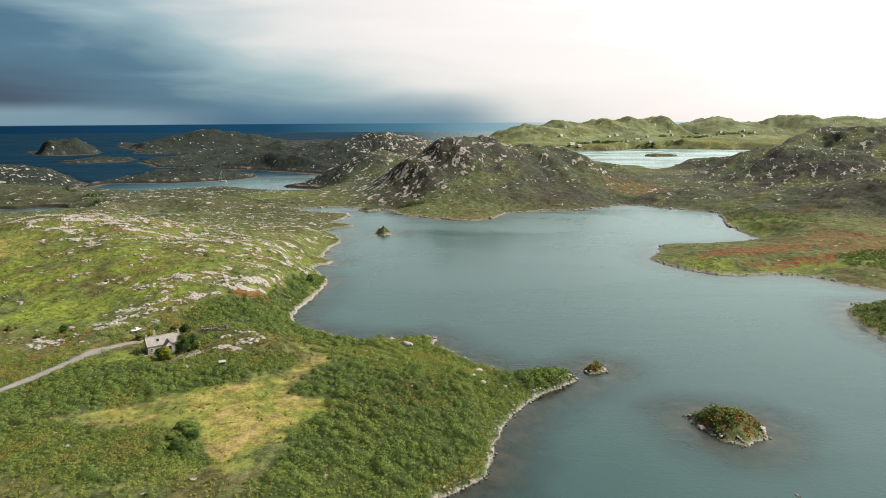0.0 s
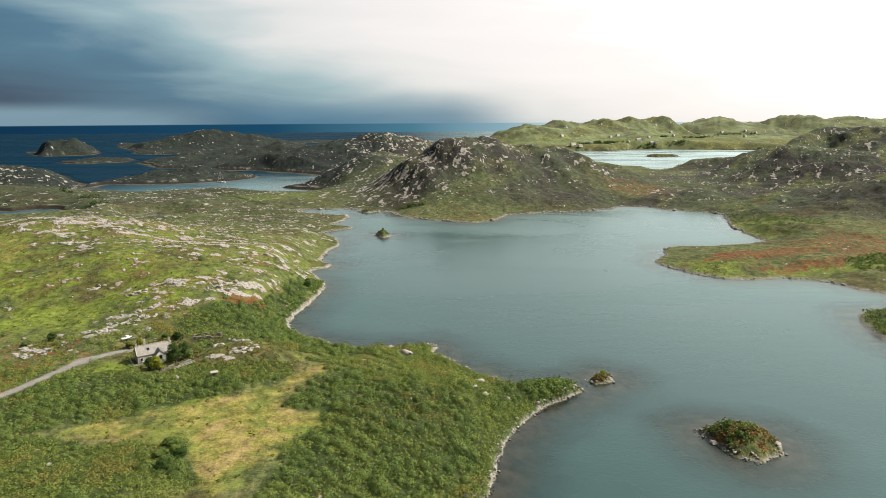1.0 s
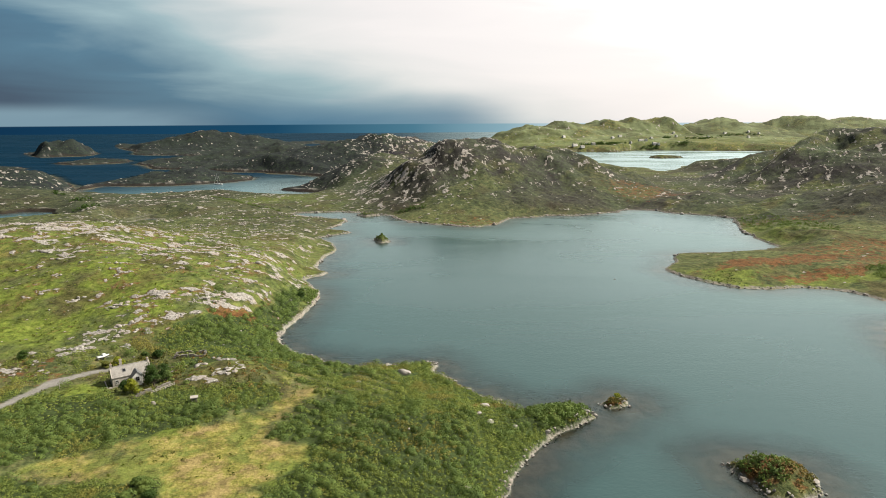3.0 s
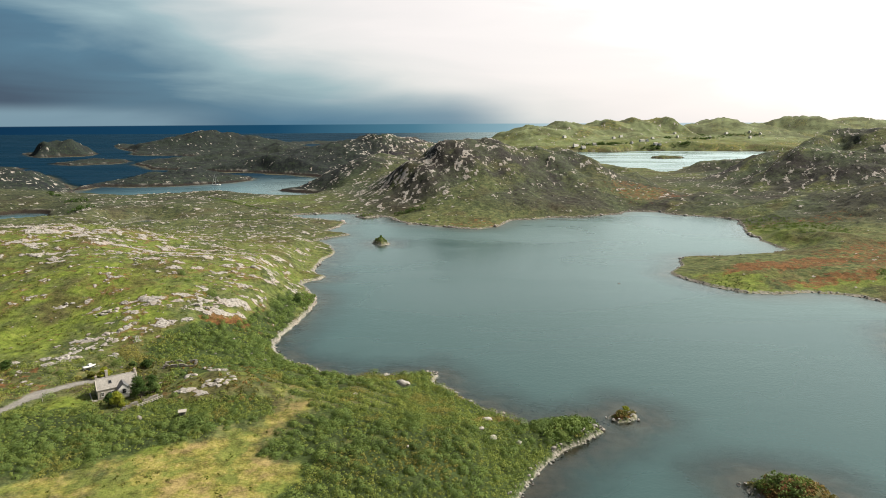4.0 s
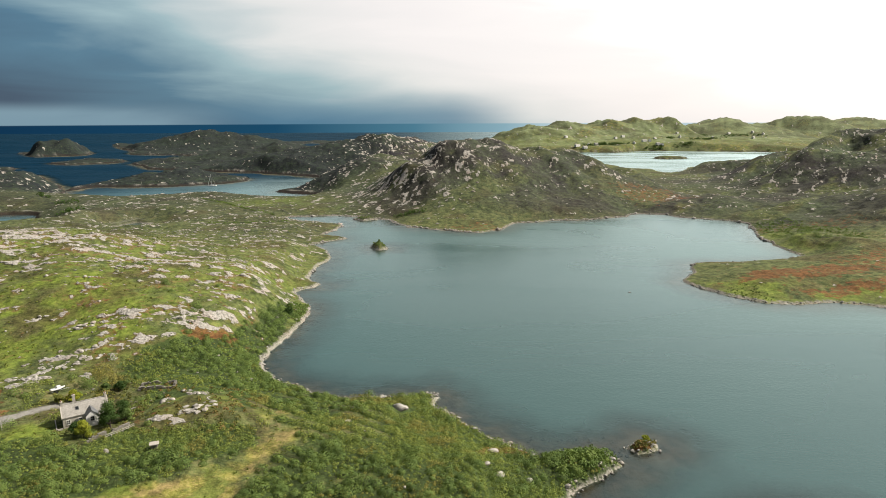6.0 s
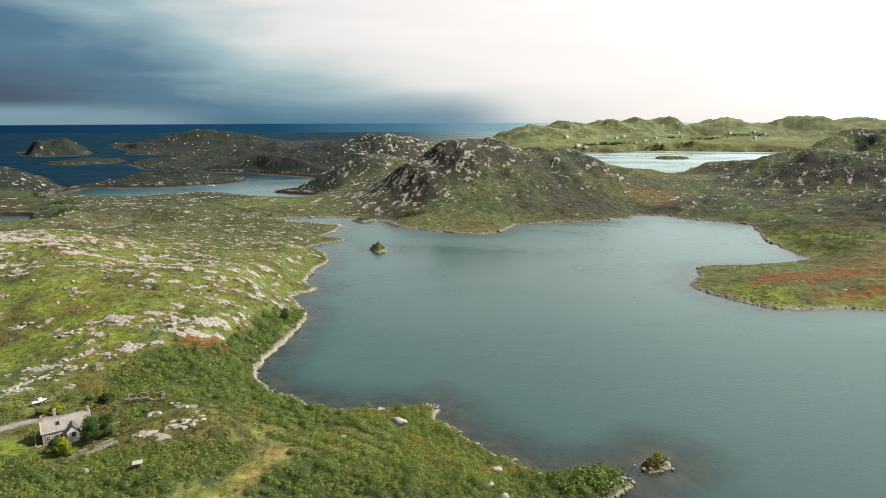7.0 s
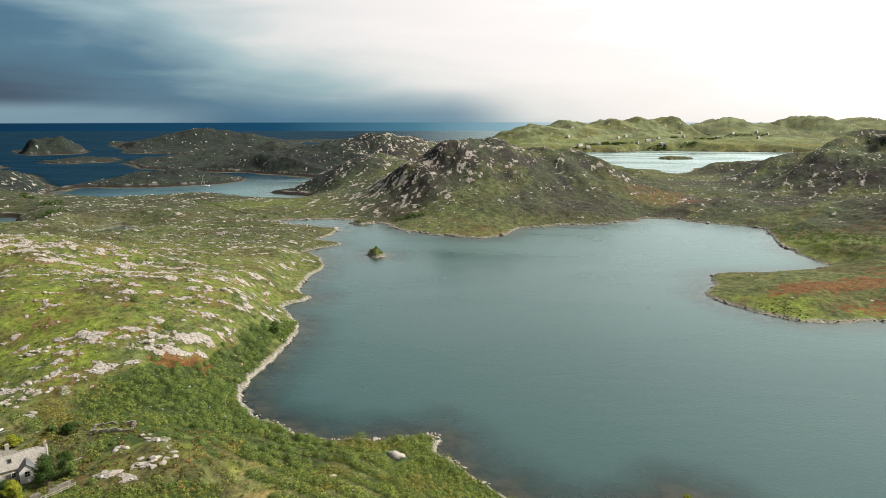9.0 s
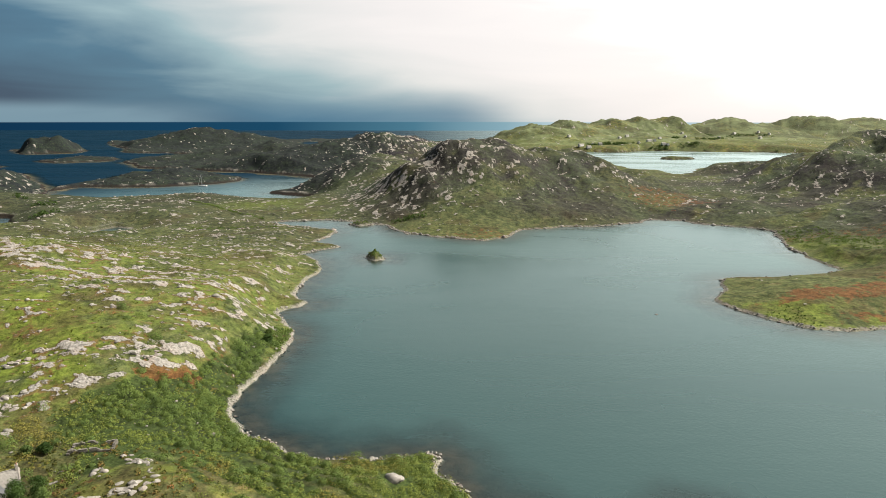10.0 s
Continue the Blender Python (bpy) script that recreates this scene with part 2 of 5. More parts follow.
# the dry meadow on the headland, and the thickets round it
MEADOW = [(-108, 165), (-100, 176), (-88, 180), (-74, 186), (-66, 191), (-54, 196), (-50, 212), (-41, 222), (-37, 215), (-44, 199), (-46, 184), (-34, 178), (-34, 170), (-41, 164), (-45, 150),
          (-43, 138), (-56, 136), (-64, 153), (-69, 160), (-77, 161), (-94, 164)]
THICKET_WEST = [(-146, 186), (-125, 203), (-104, 204), (-84, 197), (-70, 204), (-62, 199), (-66, 190), (-80, 184), (-97, 181), (-110, 170), (-122, 158)]
THICKET_SOUTH = [(-40, 120), (-42, 148), (-35, 160), (-29, 173), (-45, 181), (-54, 185), (-37, 188), (-46, 198), (-48, 206), (-30, 206), (-6, 196), (8, 190), (12, 170), (8, 150), (-12, 132)]
THICKET_NORTH = [(-103, 256), (-103, 269), (-95, 282), (-86, 290), (-80, 312), (-77, 345), (-72, 345), (-70, 320), (-72, 293), (-66, 272), (-50, 258), (-30, 248), (-22, 232), (-44, 226), (-60, 244), (-81, 254)]


def within(x, y, poly, soft):
    """1 inside the outline, 0 outside, over an edge that soft."""
    near, inside = np.full(np.shape(x), 1e12), np.zeros(np.shape(x), bool)
    for (ax, ay), (bx, by) in zip(poly, poly[1:] + poly[:1]):
        dx, dy = bx - ax, by - ay
        t = np.clip(((x - ax) * dx + (y - ay) * dy) / (dx * dx + dy * dy), 0, 1)
        near = np.minimum(near, (x - ax - t * dx) ** 2 + (y - ay - t * dy) ** 2)
        if ay != by:
            inside ^= ((ay > y) != (by > y)) & (x < (y - ay) * dx / dy + ax)
    return step(np.sqrt(near) * np.where(inside, 1.0, -1.0), -soft, soft)


ROAD = [(-113, 231.5), (-118, 230.5), (-123, 226.5), (-129, 219), (-131, 211), (-135.5, 197), (-140, 186), (-152, 165), (-170, 140)]


def road_distance(x, y):
    near = np.full(np.shape(x), 1e12)
    for (ax, ay), (bx, by) in zip(ROAD, ROAD[1:]):
        dx, dy = bx - ax, by - ay
        t = np.clip(((x - ax) * dx + (y - ay) * dy) / (dx * dx + dy * dy), 0, 1)
        near = np.minimum(near, (x - ax - t * dx) ** 2 + (y - ay - t * dy) ** 2)
    return np.sqrt(near)


def rock_field(x, y):
    """How strongly bare rock comes through, in bands that run with the grain of the land."""
    c, s = math.cos(0.22), math.sin(0.22)
    u, v = x * c + y * s, -x * s + y * c
    far = step(np.hypot(x, y), 450, 900)
    near = 0.42 * fbm(u / 2.2, v, 8, 4, 40, 0.7) + 0.50 * fbm(u / 1.7, v, 3.4, 3, 47, 0.6)
    c, s = math.cos(0.95), math.sin(0.95)
    u, v = x * c + y * s, -x * s + y * c
    wide = 0.42 * fbm(u / 2.4, v, 12, 4, 43, 0.75) + 0.46 * fbm(u / 2.6, v, 3.0, 3, 49, 0.7)
    return near + far * (wide - near)


def plant_rows(x, y):
    """Where the scrub grows in old lazy-bed rows, and how near a row's crest a place is."""
    crest = 0.5 + 0.5 * np.sin(2 * np.pi * ((x * 0.50 + y * 0.866) / 5.6 + 0.35 * gnoise(x / 16, y / 16, 91)))
    return np.maximum.reduce([blob(x, y, -32, 232, 30, 22, -20), 0.6 * blob(x, y, -40, 196, 16, 12), 0.85 * blob(x, y, -16, 158, 34, 30, -20)]) * step(gnoise(x / 18, y / 18, 92), -0.35, 0.05), crest


def cover(x, y, d):
    """Shares of ground cover: a dict of arrays from 0 to 1."""
    w = 9 * fbm(x, y, 22, 4, 60, 0.6) + 4 * gnoise(x / 5, y / 5, 71)
    w2 = 9 * fbm(x, y, 22, 4, 66, 0.6) + 4 * gnoise(x / 5, y / 5, 72)
    a, b = x + w, y + w2
    hill = np.maximum.reduce([blob(a, b, -190, 340, 150, 65, 12), blob(a, b, -118, 295, 50, 40, 20), 0.35 * blob(a, b, -130, 440, 80, 75), blob(a, b, -330, 400, 120, 80)])
    fern = np.maximum.reduce([blob(a, b, -5, 170, 40, 55, 20), blob(a, b, -25, 232, 45, 26, -12), blob(a, b, 32, 206, 16, 12), blob(a, b, -90, 150, 42, 15),
                              blob(a, b, -120, 195, 45, 12, -18), blob(a, b, -85, 262, 26, 24, 55), blob(a, b, -60, 275, 20, 22), blob(a, b, -72, 205, 26, 9)])
    p, q = x + 0.35 * w, y + 0.35 * w2
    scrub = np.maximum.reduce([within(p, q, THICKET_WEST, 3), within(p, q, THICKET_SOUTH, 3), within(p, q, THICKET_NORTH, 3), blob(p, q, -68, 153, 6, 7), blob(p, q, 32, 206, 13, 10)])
    straw = np.maximum.reduce([within(p, q, MEADOW, 5) * (0.68 + 0.32 * blob(a, b, -58, 170, 17, 22, 20)), 0.5 * blob(a, b, -26, 188, 10, 4, 0), 0.5 * blob(a, b, -52, 226, 12, 7, 40), blob(a, b, -262, 330, 45, 22) * 0.7, blob(a, b, -200, 470, 40, 20) * 0.35])
    # far hills: a paler, strawier cover that stands in for haze
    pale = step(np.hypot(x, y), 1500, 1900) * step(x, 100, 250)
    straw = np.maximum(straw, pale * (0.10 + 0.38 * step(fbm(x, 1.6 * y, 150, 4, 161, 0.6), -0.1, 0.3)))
    bed, crest = plant_rows(x, y)
    fern = np.maximum.reduce([fern, blob(a, b, -95, 150, 45, 14), 0.9 * scrub])
    fern = fern * (1 - straw) * (1 - 0.9 * bed * step(1 - crest, 0.45, 0.7) * step(y, 186, 200))
    heath = np.maximum.reduce([0.85 * blob(a, b, 40, 790, 190, 140), blob(a, b, -200, 1300, 330, 240), 0.85 * blob(a, b, 620, 900, 330, 330), 0.75 * blob(a, b, 440, 620, 130, 150),
                               blob(a, b, -600, 950, 220, 160), blob(a, b, -800, 2150, 400, 300), blob(a, b, -420, 1060, 90, 70), blob(a, b, -1120, 1870, 160, 170), 0.92 * step(y, 790, 880) * (1 - step(x, 0, 120)), 0.42 * step(y, 440, 560) * (1 - step(x, -120, -60)), 0.75 * blob(a, b, 70, 765, 230, 165), 0.75 * blob(a, b, 300, 700, 200, 150)])
    heath = heath * (1 - 0.6 * (1 - step(b, 615, 675)) * step(x, -70, -30) * (1 - step(x, 240, 300)) * step(y, 500, 540))
    moor = heath
    # north-western moor below the storm bank, where cloud shade is painted in
    cloud_shade = step(y - x, 900, 1000) * step(-x, 60, 160) * moor
    heath = heath * (1 - (0.42 + 0.4 * step(x, 180, 260)) * step(y, 500, 600) * step(fbm(x * 0.8 + y * 0.6, 2.2 * (y * 0.8 - x * 0.6), 110, 4, 68, 0.65), 0.06, 0.30) * (1 - 0.8 * cloud_shade))
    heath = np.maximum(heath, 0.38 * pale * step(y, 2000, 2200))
    rust = np.maximum.reduce([0.95 * blob(a, b, 205, 402, 48, 12, 10), 0.8 * blob(a, b, 225, 378, 45, 8, 8), 0.7 * blob(a, b, 290, 415, 60, 34), blob(a, b, -92, 286, 11, 5, 10), blob(a, b, 16, 212, 6, 4), blob(a, b, -88, 226, 12, 11) * 0.5, blob(a, b, -66, 226, 9, 8) * 0.35, blob(a, b, -150, 205, 20, 6, -30) * 0.6,
                              blob(a, b, 40, 585, 50, 14) * 0.5, blob(a, b, 230, 730, 50, 40) * 0.6, blob(a, b, 300, 560, 50, 25) * 0.45, blob(a, b, 380, 480, 60, 20) * 0.5, blob(a, b, 86, 174, 9, 7) * 0.7, blob(a, b, 58, 219, 4, 3), blob(a, b, -150, 225, 25, 14) * 0.5, 0.34 * hill * step(gnoise(x / 19, y / 11, 160), -0.05, 0.3)])
    lush = np.maximum.reduce([blob(a, b, -150, 275, 50, 26, 18), blob(a, b, -190, 300, 70, 30, 10), blob(a, b, -84, 246, 16, 6), blob(a, b, -113, 211, 9, 8), blob(a, b, -92, 252, 14, 5, 0), 0.85 * blob(a, b, -76, 229, 11, 9), blob(a, b, -66, 244, 14, 3.5, -20), blob(a, b, -46, 166, 7, 6), blob(a, b, -76, 184, 9, 3.5, 25), blob(a, b, 600, 2060, 500, 110) * 0.35,
                              blob(a, b, 1100, 2250, 500, 160) * 0.4, blob(a, b, -45, 168, 10, 8), 0.6 * blob(a, b, -140, 735, 110, 45), 0.8 * blob(a, b, 165, 376, 34, 18, -15), 0.7 * blob(a, b, 215, 368, 60, 7), 0.6 * blob(a, b, 262, 520, 14, 50)])
    rocky = 0.07 * step(x, 330, 420) * moor + 0.25 * step(d, 2, 8) + 0.37 * hill + 0.17 * blob(a, b, -220, 620, 260, 220) + 0.35 * moor + 0.07 * blob(a, b, 0, 770, 90, 60) + 0.06 * blob(a, b, -110, 1340, 150, 150) - 0.75 * fern - 0.75 * straw * (1 - pale) - 0.2 * lush * hill
    rocky = rocky + 0.36 * np.maximum.reduce([blob(a, b, -100, 294, 32, 8, 12), blob(a, b, -128, 258, 30, 7, 40), 1.5 * blob(a, b, -72, 221.5, 8, 3.5, 25), 1.5 * blob(a, b, -76, 234, 8, 4, -20), blob(a, b, -155, 232, 25, 8, 30),
                                             blob(a, b, 15, 208, 4, 4), blob(a, b, -13, 238, 3, 2.5), 0.55 * blob(a, b, -215, 385, 42, 14), 0.6 * blob(a, b, -150, 362, 30, 6)])
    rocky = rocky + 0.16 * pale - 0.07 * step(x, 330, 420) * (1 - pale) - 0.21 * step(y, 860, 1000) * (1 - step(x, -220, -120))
    rocky = rocky - 1.5 * (1 - step(road_distance(x, y), 3, 7))
    rock = rock_field(x, y) + 0.72 * (rocky - 0.80)
    return {"hill": hill, "fern": fern, "straw": straw, "heath": heath, "rust": rust, "lush": lush, "rock": rock, "cloud_shade": cloud_shade, "scrub": scrub * (1 - straw),
            "road": np.maximum(1 - step(road_distance(x, y) + 0.5 * gnoise(x / 3, y / 3, 77), 1.5, 2.3), blob(x, y, -128, 220.5, 3.2, 4.5, -30, 0.2))}


def land(x, y, cover_too=False):
    """Height of the ground at x, y (arrays), in metres over the water."""
    x, y = np.asarray(x, float), np.asarray(y, float)
    r = np.hypot(x, y)
    f1, f2 = step(r, 300, 600), step(r, 700, 1500)
    d = shore_distance(x + 1.5 * gnoise(x / 9, y / 9, 5) + 0.8 * gnoise(x / 3.1, y / 3.1, 6) + 6 * f1 * gnoise(x / 28, y / 28, 9) + 15 * f2 * fbm(x, y, 90, 2, 13),
                       y + 1.5 * gnoise(x / 9, y / 9, 7) + 0.8 * gnoise(x / 3.1, y / 3.1, 8) + 6 * f1 * gnoise(x / 28, y / 28, 10) + 15 * f2 * fbm(x, y, 90, 2, 14))
    total = np.zeros_like(x)
    wx, wy = x + (14 - 6 * f1) * fbm(x, y, 90, 2, 20) + 2.5 * f1 * fbm(x, y, 32, 3, 21), y + (14 - 4 * f1) * fbm(x, y, 90, 2, 23) + 3 * f1 * fbm(x, y, 32, 3, 24)
    for cx, cy, h, rx, ry, turn in HILLS:
        c, s = math.cos(radians(turn)), math.sin(radians(turn))
        u, v = ((wx - cx) * c + (wy - cy) * s) / rx, (-(wx - cx) * s + (wy - cy) * c) / ry
        total += (h * np.exp(-0.5 * (u * u + v * v))) ** 3
    total = np.cbrt(total)
    hump = sum(h * np.exp(-0.5 * (((x - cx) / rx) ** 2 + ((y - cy) / ry) ** 2)) for cx, cy, h, rx, ry in HUMPS)
    tame = 1 - np.maximum(0.35 * blob(x, y, -300, 790, 270, 95, 0, 0.4), 0.75 * blob(x, y, 330, 1030, 100, 140, 0, 0.4))
    total *= tame
    k = cover(x, y, d)
    rise = step(d, 0, 20 + 0.4 * total + f1 * (5 + 0.4 * total) * (1 - 0.6 * step(y - x, 1800, 2300)))
    base = (1.1 + 1.7 * step(y - x, 880, 950)) * step(d, 0, 2.2 + 2 * step(y - x, 880, 950)) + (4.2 - 2.2 * step(r, 450, 600)) * step(d, 2, 40)
    lumps = fbm(x, y, 46, 4, 11) * (1.4 + 0.06 * total) + 0.06 * total * step(r, 500, 900) * (fbm(x, y, 85, 4, 18, 0.6) + step(r, 1500, 1900) * fbm(x, y, 170, 3, 19, 0.6)) + fbm(x, y, 11, 3, 15) * (0.6 + 0.9 * k["heath"]) + (0.12 + 0.45 * k["heath"] + 0.30 * step(r, 1500, 1900)) * np.minimum(0.07 * total, 5) * (fbm(x, y, 26, 4, 35, 0.65) + 0.25 - np.abs(fbm(x, y, 44, 4, 36, 0.6)))
    lumps = lumps + step(x, 190, 270) * step(y, 410, 480) * (1 - f2) * 4.0 * fbm(x, y, 55, 4, 37, 0.55)
    lumps = lumps + step(y - x, 1150, 1500) * (5.0 * fbm(x, y, 75, 4, 41, 0.62) + 3.0 * (0.3 - np.abs(fbm(x, y, 60, 3, 42))))
    crag = step(k["rock"], -0.04, 0.10)
    scale = 0.6 + 0.7 * step(r, 450, 900)
    h = base + hump * step(d, 0, 4) + rise * total + step(d, 3, 18) * lumps * tame * (1 - 0.75 * k["straw"] * (r < 800)) + step(d, 1, 8) * crag * tame * scale * (1 - 0.6 * step(r, 500, 900)) * (0.65 + 1.0 * np.abs(gnoise(x / 5, y / 4, 30)))
    # the yard and the track are levelled
    flat = np.maximum(blob(x, y, -103.5, 222, 12, 9, 35, 0.3), 1 - step(road_distance(x, y), 2, 7))
    h = h + (np.clip(7.6 + 0.0 * x, 0, 9) - h) * flat
    h = np.where(d < 0, np.maximum(-0.28 + d * 0.12, -9.0), np.maximum(h, 0.06 + 0.15 * np.minimum(d, 1)))
    if cover_too:
        k["shore"] = step(d, -3.0, 0.1) * (1 - step(d + 1.1 * gnoise(x / 2.5, y / 2.5, 33) - 0.9 * step(y, 235, 260) * (1 - step(r, 420, 500)) - 0.6 * f1, 0.3, 1.2))
        salt = step(y - x, 880, 950)
        k["wrack"] = salt * step(d, -4, 0) * (1 - step(d + 2.5 * gnoise(x / 16, y / 16, 37), 2.5, 5))
        k["shore"] = np.maximum(k["shore"] * (1 - salt), 0.7 * salt * step(d + 2.5 * gnoise(x / 16, y / 16, 37), 3.5, 5) * (1 - step(d + 4 * gnoise(x / 11, y / 11, 38), 5, 7.5)) * step(gnoise(x / 40, y / 40, 39), -0.25, 0.1))
        k["d"] = d
        return h, k
    return h


def height_at(x, y):
    return float(land(np.array([x]), np.array([y]))[0])


# ---- materials ----
def material(name):
    m = bpy.data.materials.new(name)
    m.use_nodes = True
    return m, Nodes(m.node_tree)


def finish(n, colour, rough=0.9, height=None, bump=0.3, distance=0.1, metal=0.0, spec=0.3):
    b = n.add("ShaderNodeBsdfPrincipled", {"Base Color": colour, "Roughness": rough, "Metallic": metal, "Specular IOR Level": spec})
    if height is not None:
        n.put(b.inputs["Normal"], n.add("ShaderNodeBump", {"Height": height, "Strength": bump, "Distance": distance}).outputs[0])
    n.add("ShaderNodeOutputMaterial", {"Surface": b.outputs[0]})


def rock_colour(n, pos):
    grain = n.noise(pos, 0.9, 6.0, 0.65)
    patch = n.noise(pos, 0.16, 3.0, 0.5)
    c = n.ramp(grain, [(0.25, (0.15, 0.138, 0.125)), (0.48, (0.33, 0.308, 0.280)), (0.75, (0.52, 0.495, 0.455))])
    c = n.mix(n.math("MULTIPLY", n.span(patch, 0.48, 0.68), 0.45), c, (0.36, 0.275, 0.23))
    lichen = n.noise(pos, 2.7, 4.0, 0.6)
    return n.mix(n.math("MULTIPLY", n.span(lichen, 0.58, 0.70), 0.5), c, (0.13, 0.12, 0.085)), grain


def ground_material():
    m, n = material("moor_ground")
    pos = n.add("ShaderNodeNewGeometry").outputs["Position"]
    one = n.add("ShaderNodeAttribute", attribute_name="cover_a")
    two = n.add("ShaderNodeAttribute", attribute_name="cover_b")
    s1, s2 = n.add("ShaderNodeSeparateColor", {0: one.outputs["Color"]}), n.add("ShaderNodeSeparateColor", {0: two.outputs["Color"]})
    fern, straw, lush = s1.outputs
    heath, rust, road = s2.outputs
    rock, shore = one.outputs["Alpha"], two.outputs["Alpha"]
    third = n.add("ShaderNodeSeparateColor", {0: n.add("ShaderNodeAttribute", attribute_name="cover_c").outputs["Color"]})
    fine = n.noise(pos, 1.4, 5.0, 0.65)
    tuft = n.noise(pos, 0.45, 4.0, 0.6)
    broad = n.noise(pos, 0.045, 4.0, 0.6)
    wide = n.noise(pos, 0.012, 3.0, 0.55)
    mottle = n.math("ADD", n.math("MULTIPLY", n.noise(pos, 0.20, 6.0, 0.78), 0.62), n.math("ADD", n.math("MULTIPLY", fine, 0.2), n.math("MULTIPLY", broad, 0.18)))
    grass = n.ramp(mottle, [
        (0.38, (0.026, 0.036, 0.015)), (0.46, (0.068, 0.086, 0.030)), (0.53, (0.112, 0.126, 0.046)), (0.62, (0.185, 0.155, 0.074))])
    bright = n.ramp(tuft, [(0.3, (0.092, 0.128, 0.020)), (0.55, (0.148, 0.19, 0.032)), (0.75, (0.21, 0.232, 0.052))])
    c = n.mix(n.math("MULTIPLY", n.math("MAXIMUM", lush, n.math("MULTIPLY", third.outputs[2], 0.6)), n.span(broad, 0.36, 0.54)), grass, bright)
    sward = n.noise(pos, 0.028, 5.0, 0.65)
    c = n.mix(n.math("MULTIPLY", n.span(sward, 0.50, 0.62), 0.6), c, n.ramp(fine, [(0.3, (0.038, 0.030, 0.014)), (0.7, (0.115, 0.088, 0.038))]))
    ling = n.ramp(n.math("ADD", n.math("MULTIPLY", wide, 0.45), n.math("MULTIPLY", mottle, 0.55)), [
        (0.38, (0.018, 0.015, 0.020)), (0.45, (0.033, 0.028, 0.035)), (0.51, (0.040, 0.045, 0.035)), (0.60, (0.058, 0.082, 0.044))])
    c = n.mix(heath, c, ling)
    # darker heath colours that imitate the storm cloud's shadow on the isles
    shaded_heath = n.ramp(mottle, [(0.40, (0.008, 0.011, 0.014)), (0.50, (0.017, 0.023, 0.022)), (0.60, (0.030, 0.046, 0.026))])
    c = n.mix(n.math("MULTIPLY", third.outputs[1], 0.85), c, shaded_heath)
    dry = n.ramp(n.math("ADD", n.math("MULTIPLY", fine, 0.5), n.math("MULTIPLY", tuft, 0.5)), [(0.3, (0.10, 0.104, 0.020)), (0.47, (0.19, 0.182, 0.042)), (0.56, (0.26, 0.225, 0.070)), (0.7, (0.34, 0.27, 0.115))])
    turf = n.noise(pos, 0.085, 5.0, 0.62)
    dry = n.mix(n.math("MULTIPLY", n.span(turf, 0.48, 0.58), 0.75), dry, (0.118, 0.152, 0.034))
    dry = n.mix(n.math("MULTIPLY", n.math("SUBTRACT", 1.0, n.span(turf, 0.38, 0.47)), 0.6), dry, (0.30, 0.215, 0.105))
    c = n.mix(n.span(n.math("ADD", straw, n.math("MULTIPLY", n.math("SUBTRACT", n.noise(pos, 0.14, 5.0, 0.65), 0.5), 1.8)), 0.25, 0.85), c, dry)
    # bracken floor, its greens kept dark for the shade between plants
    brake = n.ramp(fine, [(0.3, (0.022, 0.036, 0.012)), (0.55, (0.055, 0.080, 0.022)), (0.75, (0.105, 0.125, 0.034))])
    c = n.mix(n.span(n.math("ADD", fern, n.math("MULTIPLY", n.math("SUBTRACT", tuft, 0.5), 0.8)), 0.35, 0.6), c, brake)
    # shade under the thickets, put into the ground colour by the scrub share
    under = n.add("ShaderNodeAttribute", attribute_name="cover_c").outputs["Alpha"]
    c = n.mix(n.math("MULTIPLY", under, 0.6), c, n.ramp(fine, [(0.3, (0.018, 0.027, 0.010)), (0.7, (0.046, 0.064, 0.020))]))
    dead = n.ramp(fine, [(0.3, (0.080, 0.034, 0.013)), (0.7, (0.22, 0.090, 0.036))])
    c = n.mix(n.math("MULTIPLY", n.span(n.math("ADD", rust, n.math("MULTIPLY", n.math("SUBTRACT", n.noise(pos, 0.25, 5.0, 0.7), 0.5), 3.2)), 0.45, 0.9), 0.8), c, dead)
    # clumps of darker and lighter growth
    clump = n.ramp(n.noise(pos, 0.30, 6.0, 0.82), [(0.38, 0.42), (0.50, 1.0), (0.64, 1.5)])
    c = n.mix(0.85, c, clump, "MULTIPLY")
    # haze over the far side of the bay, mixed into its pasture colour
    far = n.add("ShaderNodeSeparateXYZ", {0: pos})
    far_haze = n.math("MULTIPLY", n.math("MULTIPLY", n.span(far.outputs[1], 1850.0, 2050.0), n.span(far.outputs[0], 50.0, 250.0)), n.math("ADD", 0.12, n.math("MULTIPLY", n.span(n.noise(pos, 0.012, 6.0, 0.7), 0.44, 0.60), 0.50)))
    c = n.mix(far_haze, c, n.ramp(tuft, [(0.3, (0.16, 0.20, 0.095)), (0.7, (0.26, 0.30, 0.16))]))
    stone, grain = rock_colour(n, pos)
    bare = n.span(n.math("ADD", rock, n.math("ADD", n.math("MULTIPLY", n.math("SUBTRACT", n.noise(pos, 0.8, 4.0, 0.7), 0.5), 0.36), n.math("MULTIPLY", n.math("SUBTRACT", n.noise(n.mapped(pos, (0.30, 1.0, 1.0), (0, 0, -0.6)), 0.42, 4.0, 0.7), 0.5), 0.46))), 0.0, 0.07)
    rim = n.math("MULTIPLY", n.span(n.math("ADD", rock, n.math("MULTIPLY", n.math("SUBTRACT", n.noise(pos, 0.35, 4.0, 0.7), 0.5), 0.5)), -0.16, -0.02), n.span(broad, 0.40, 0.56))
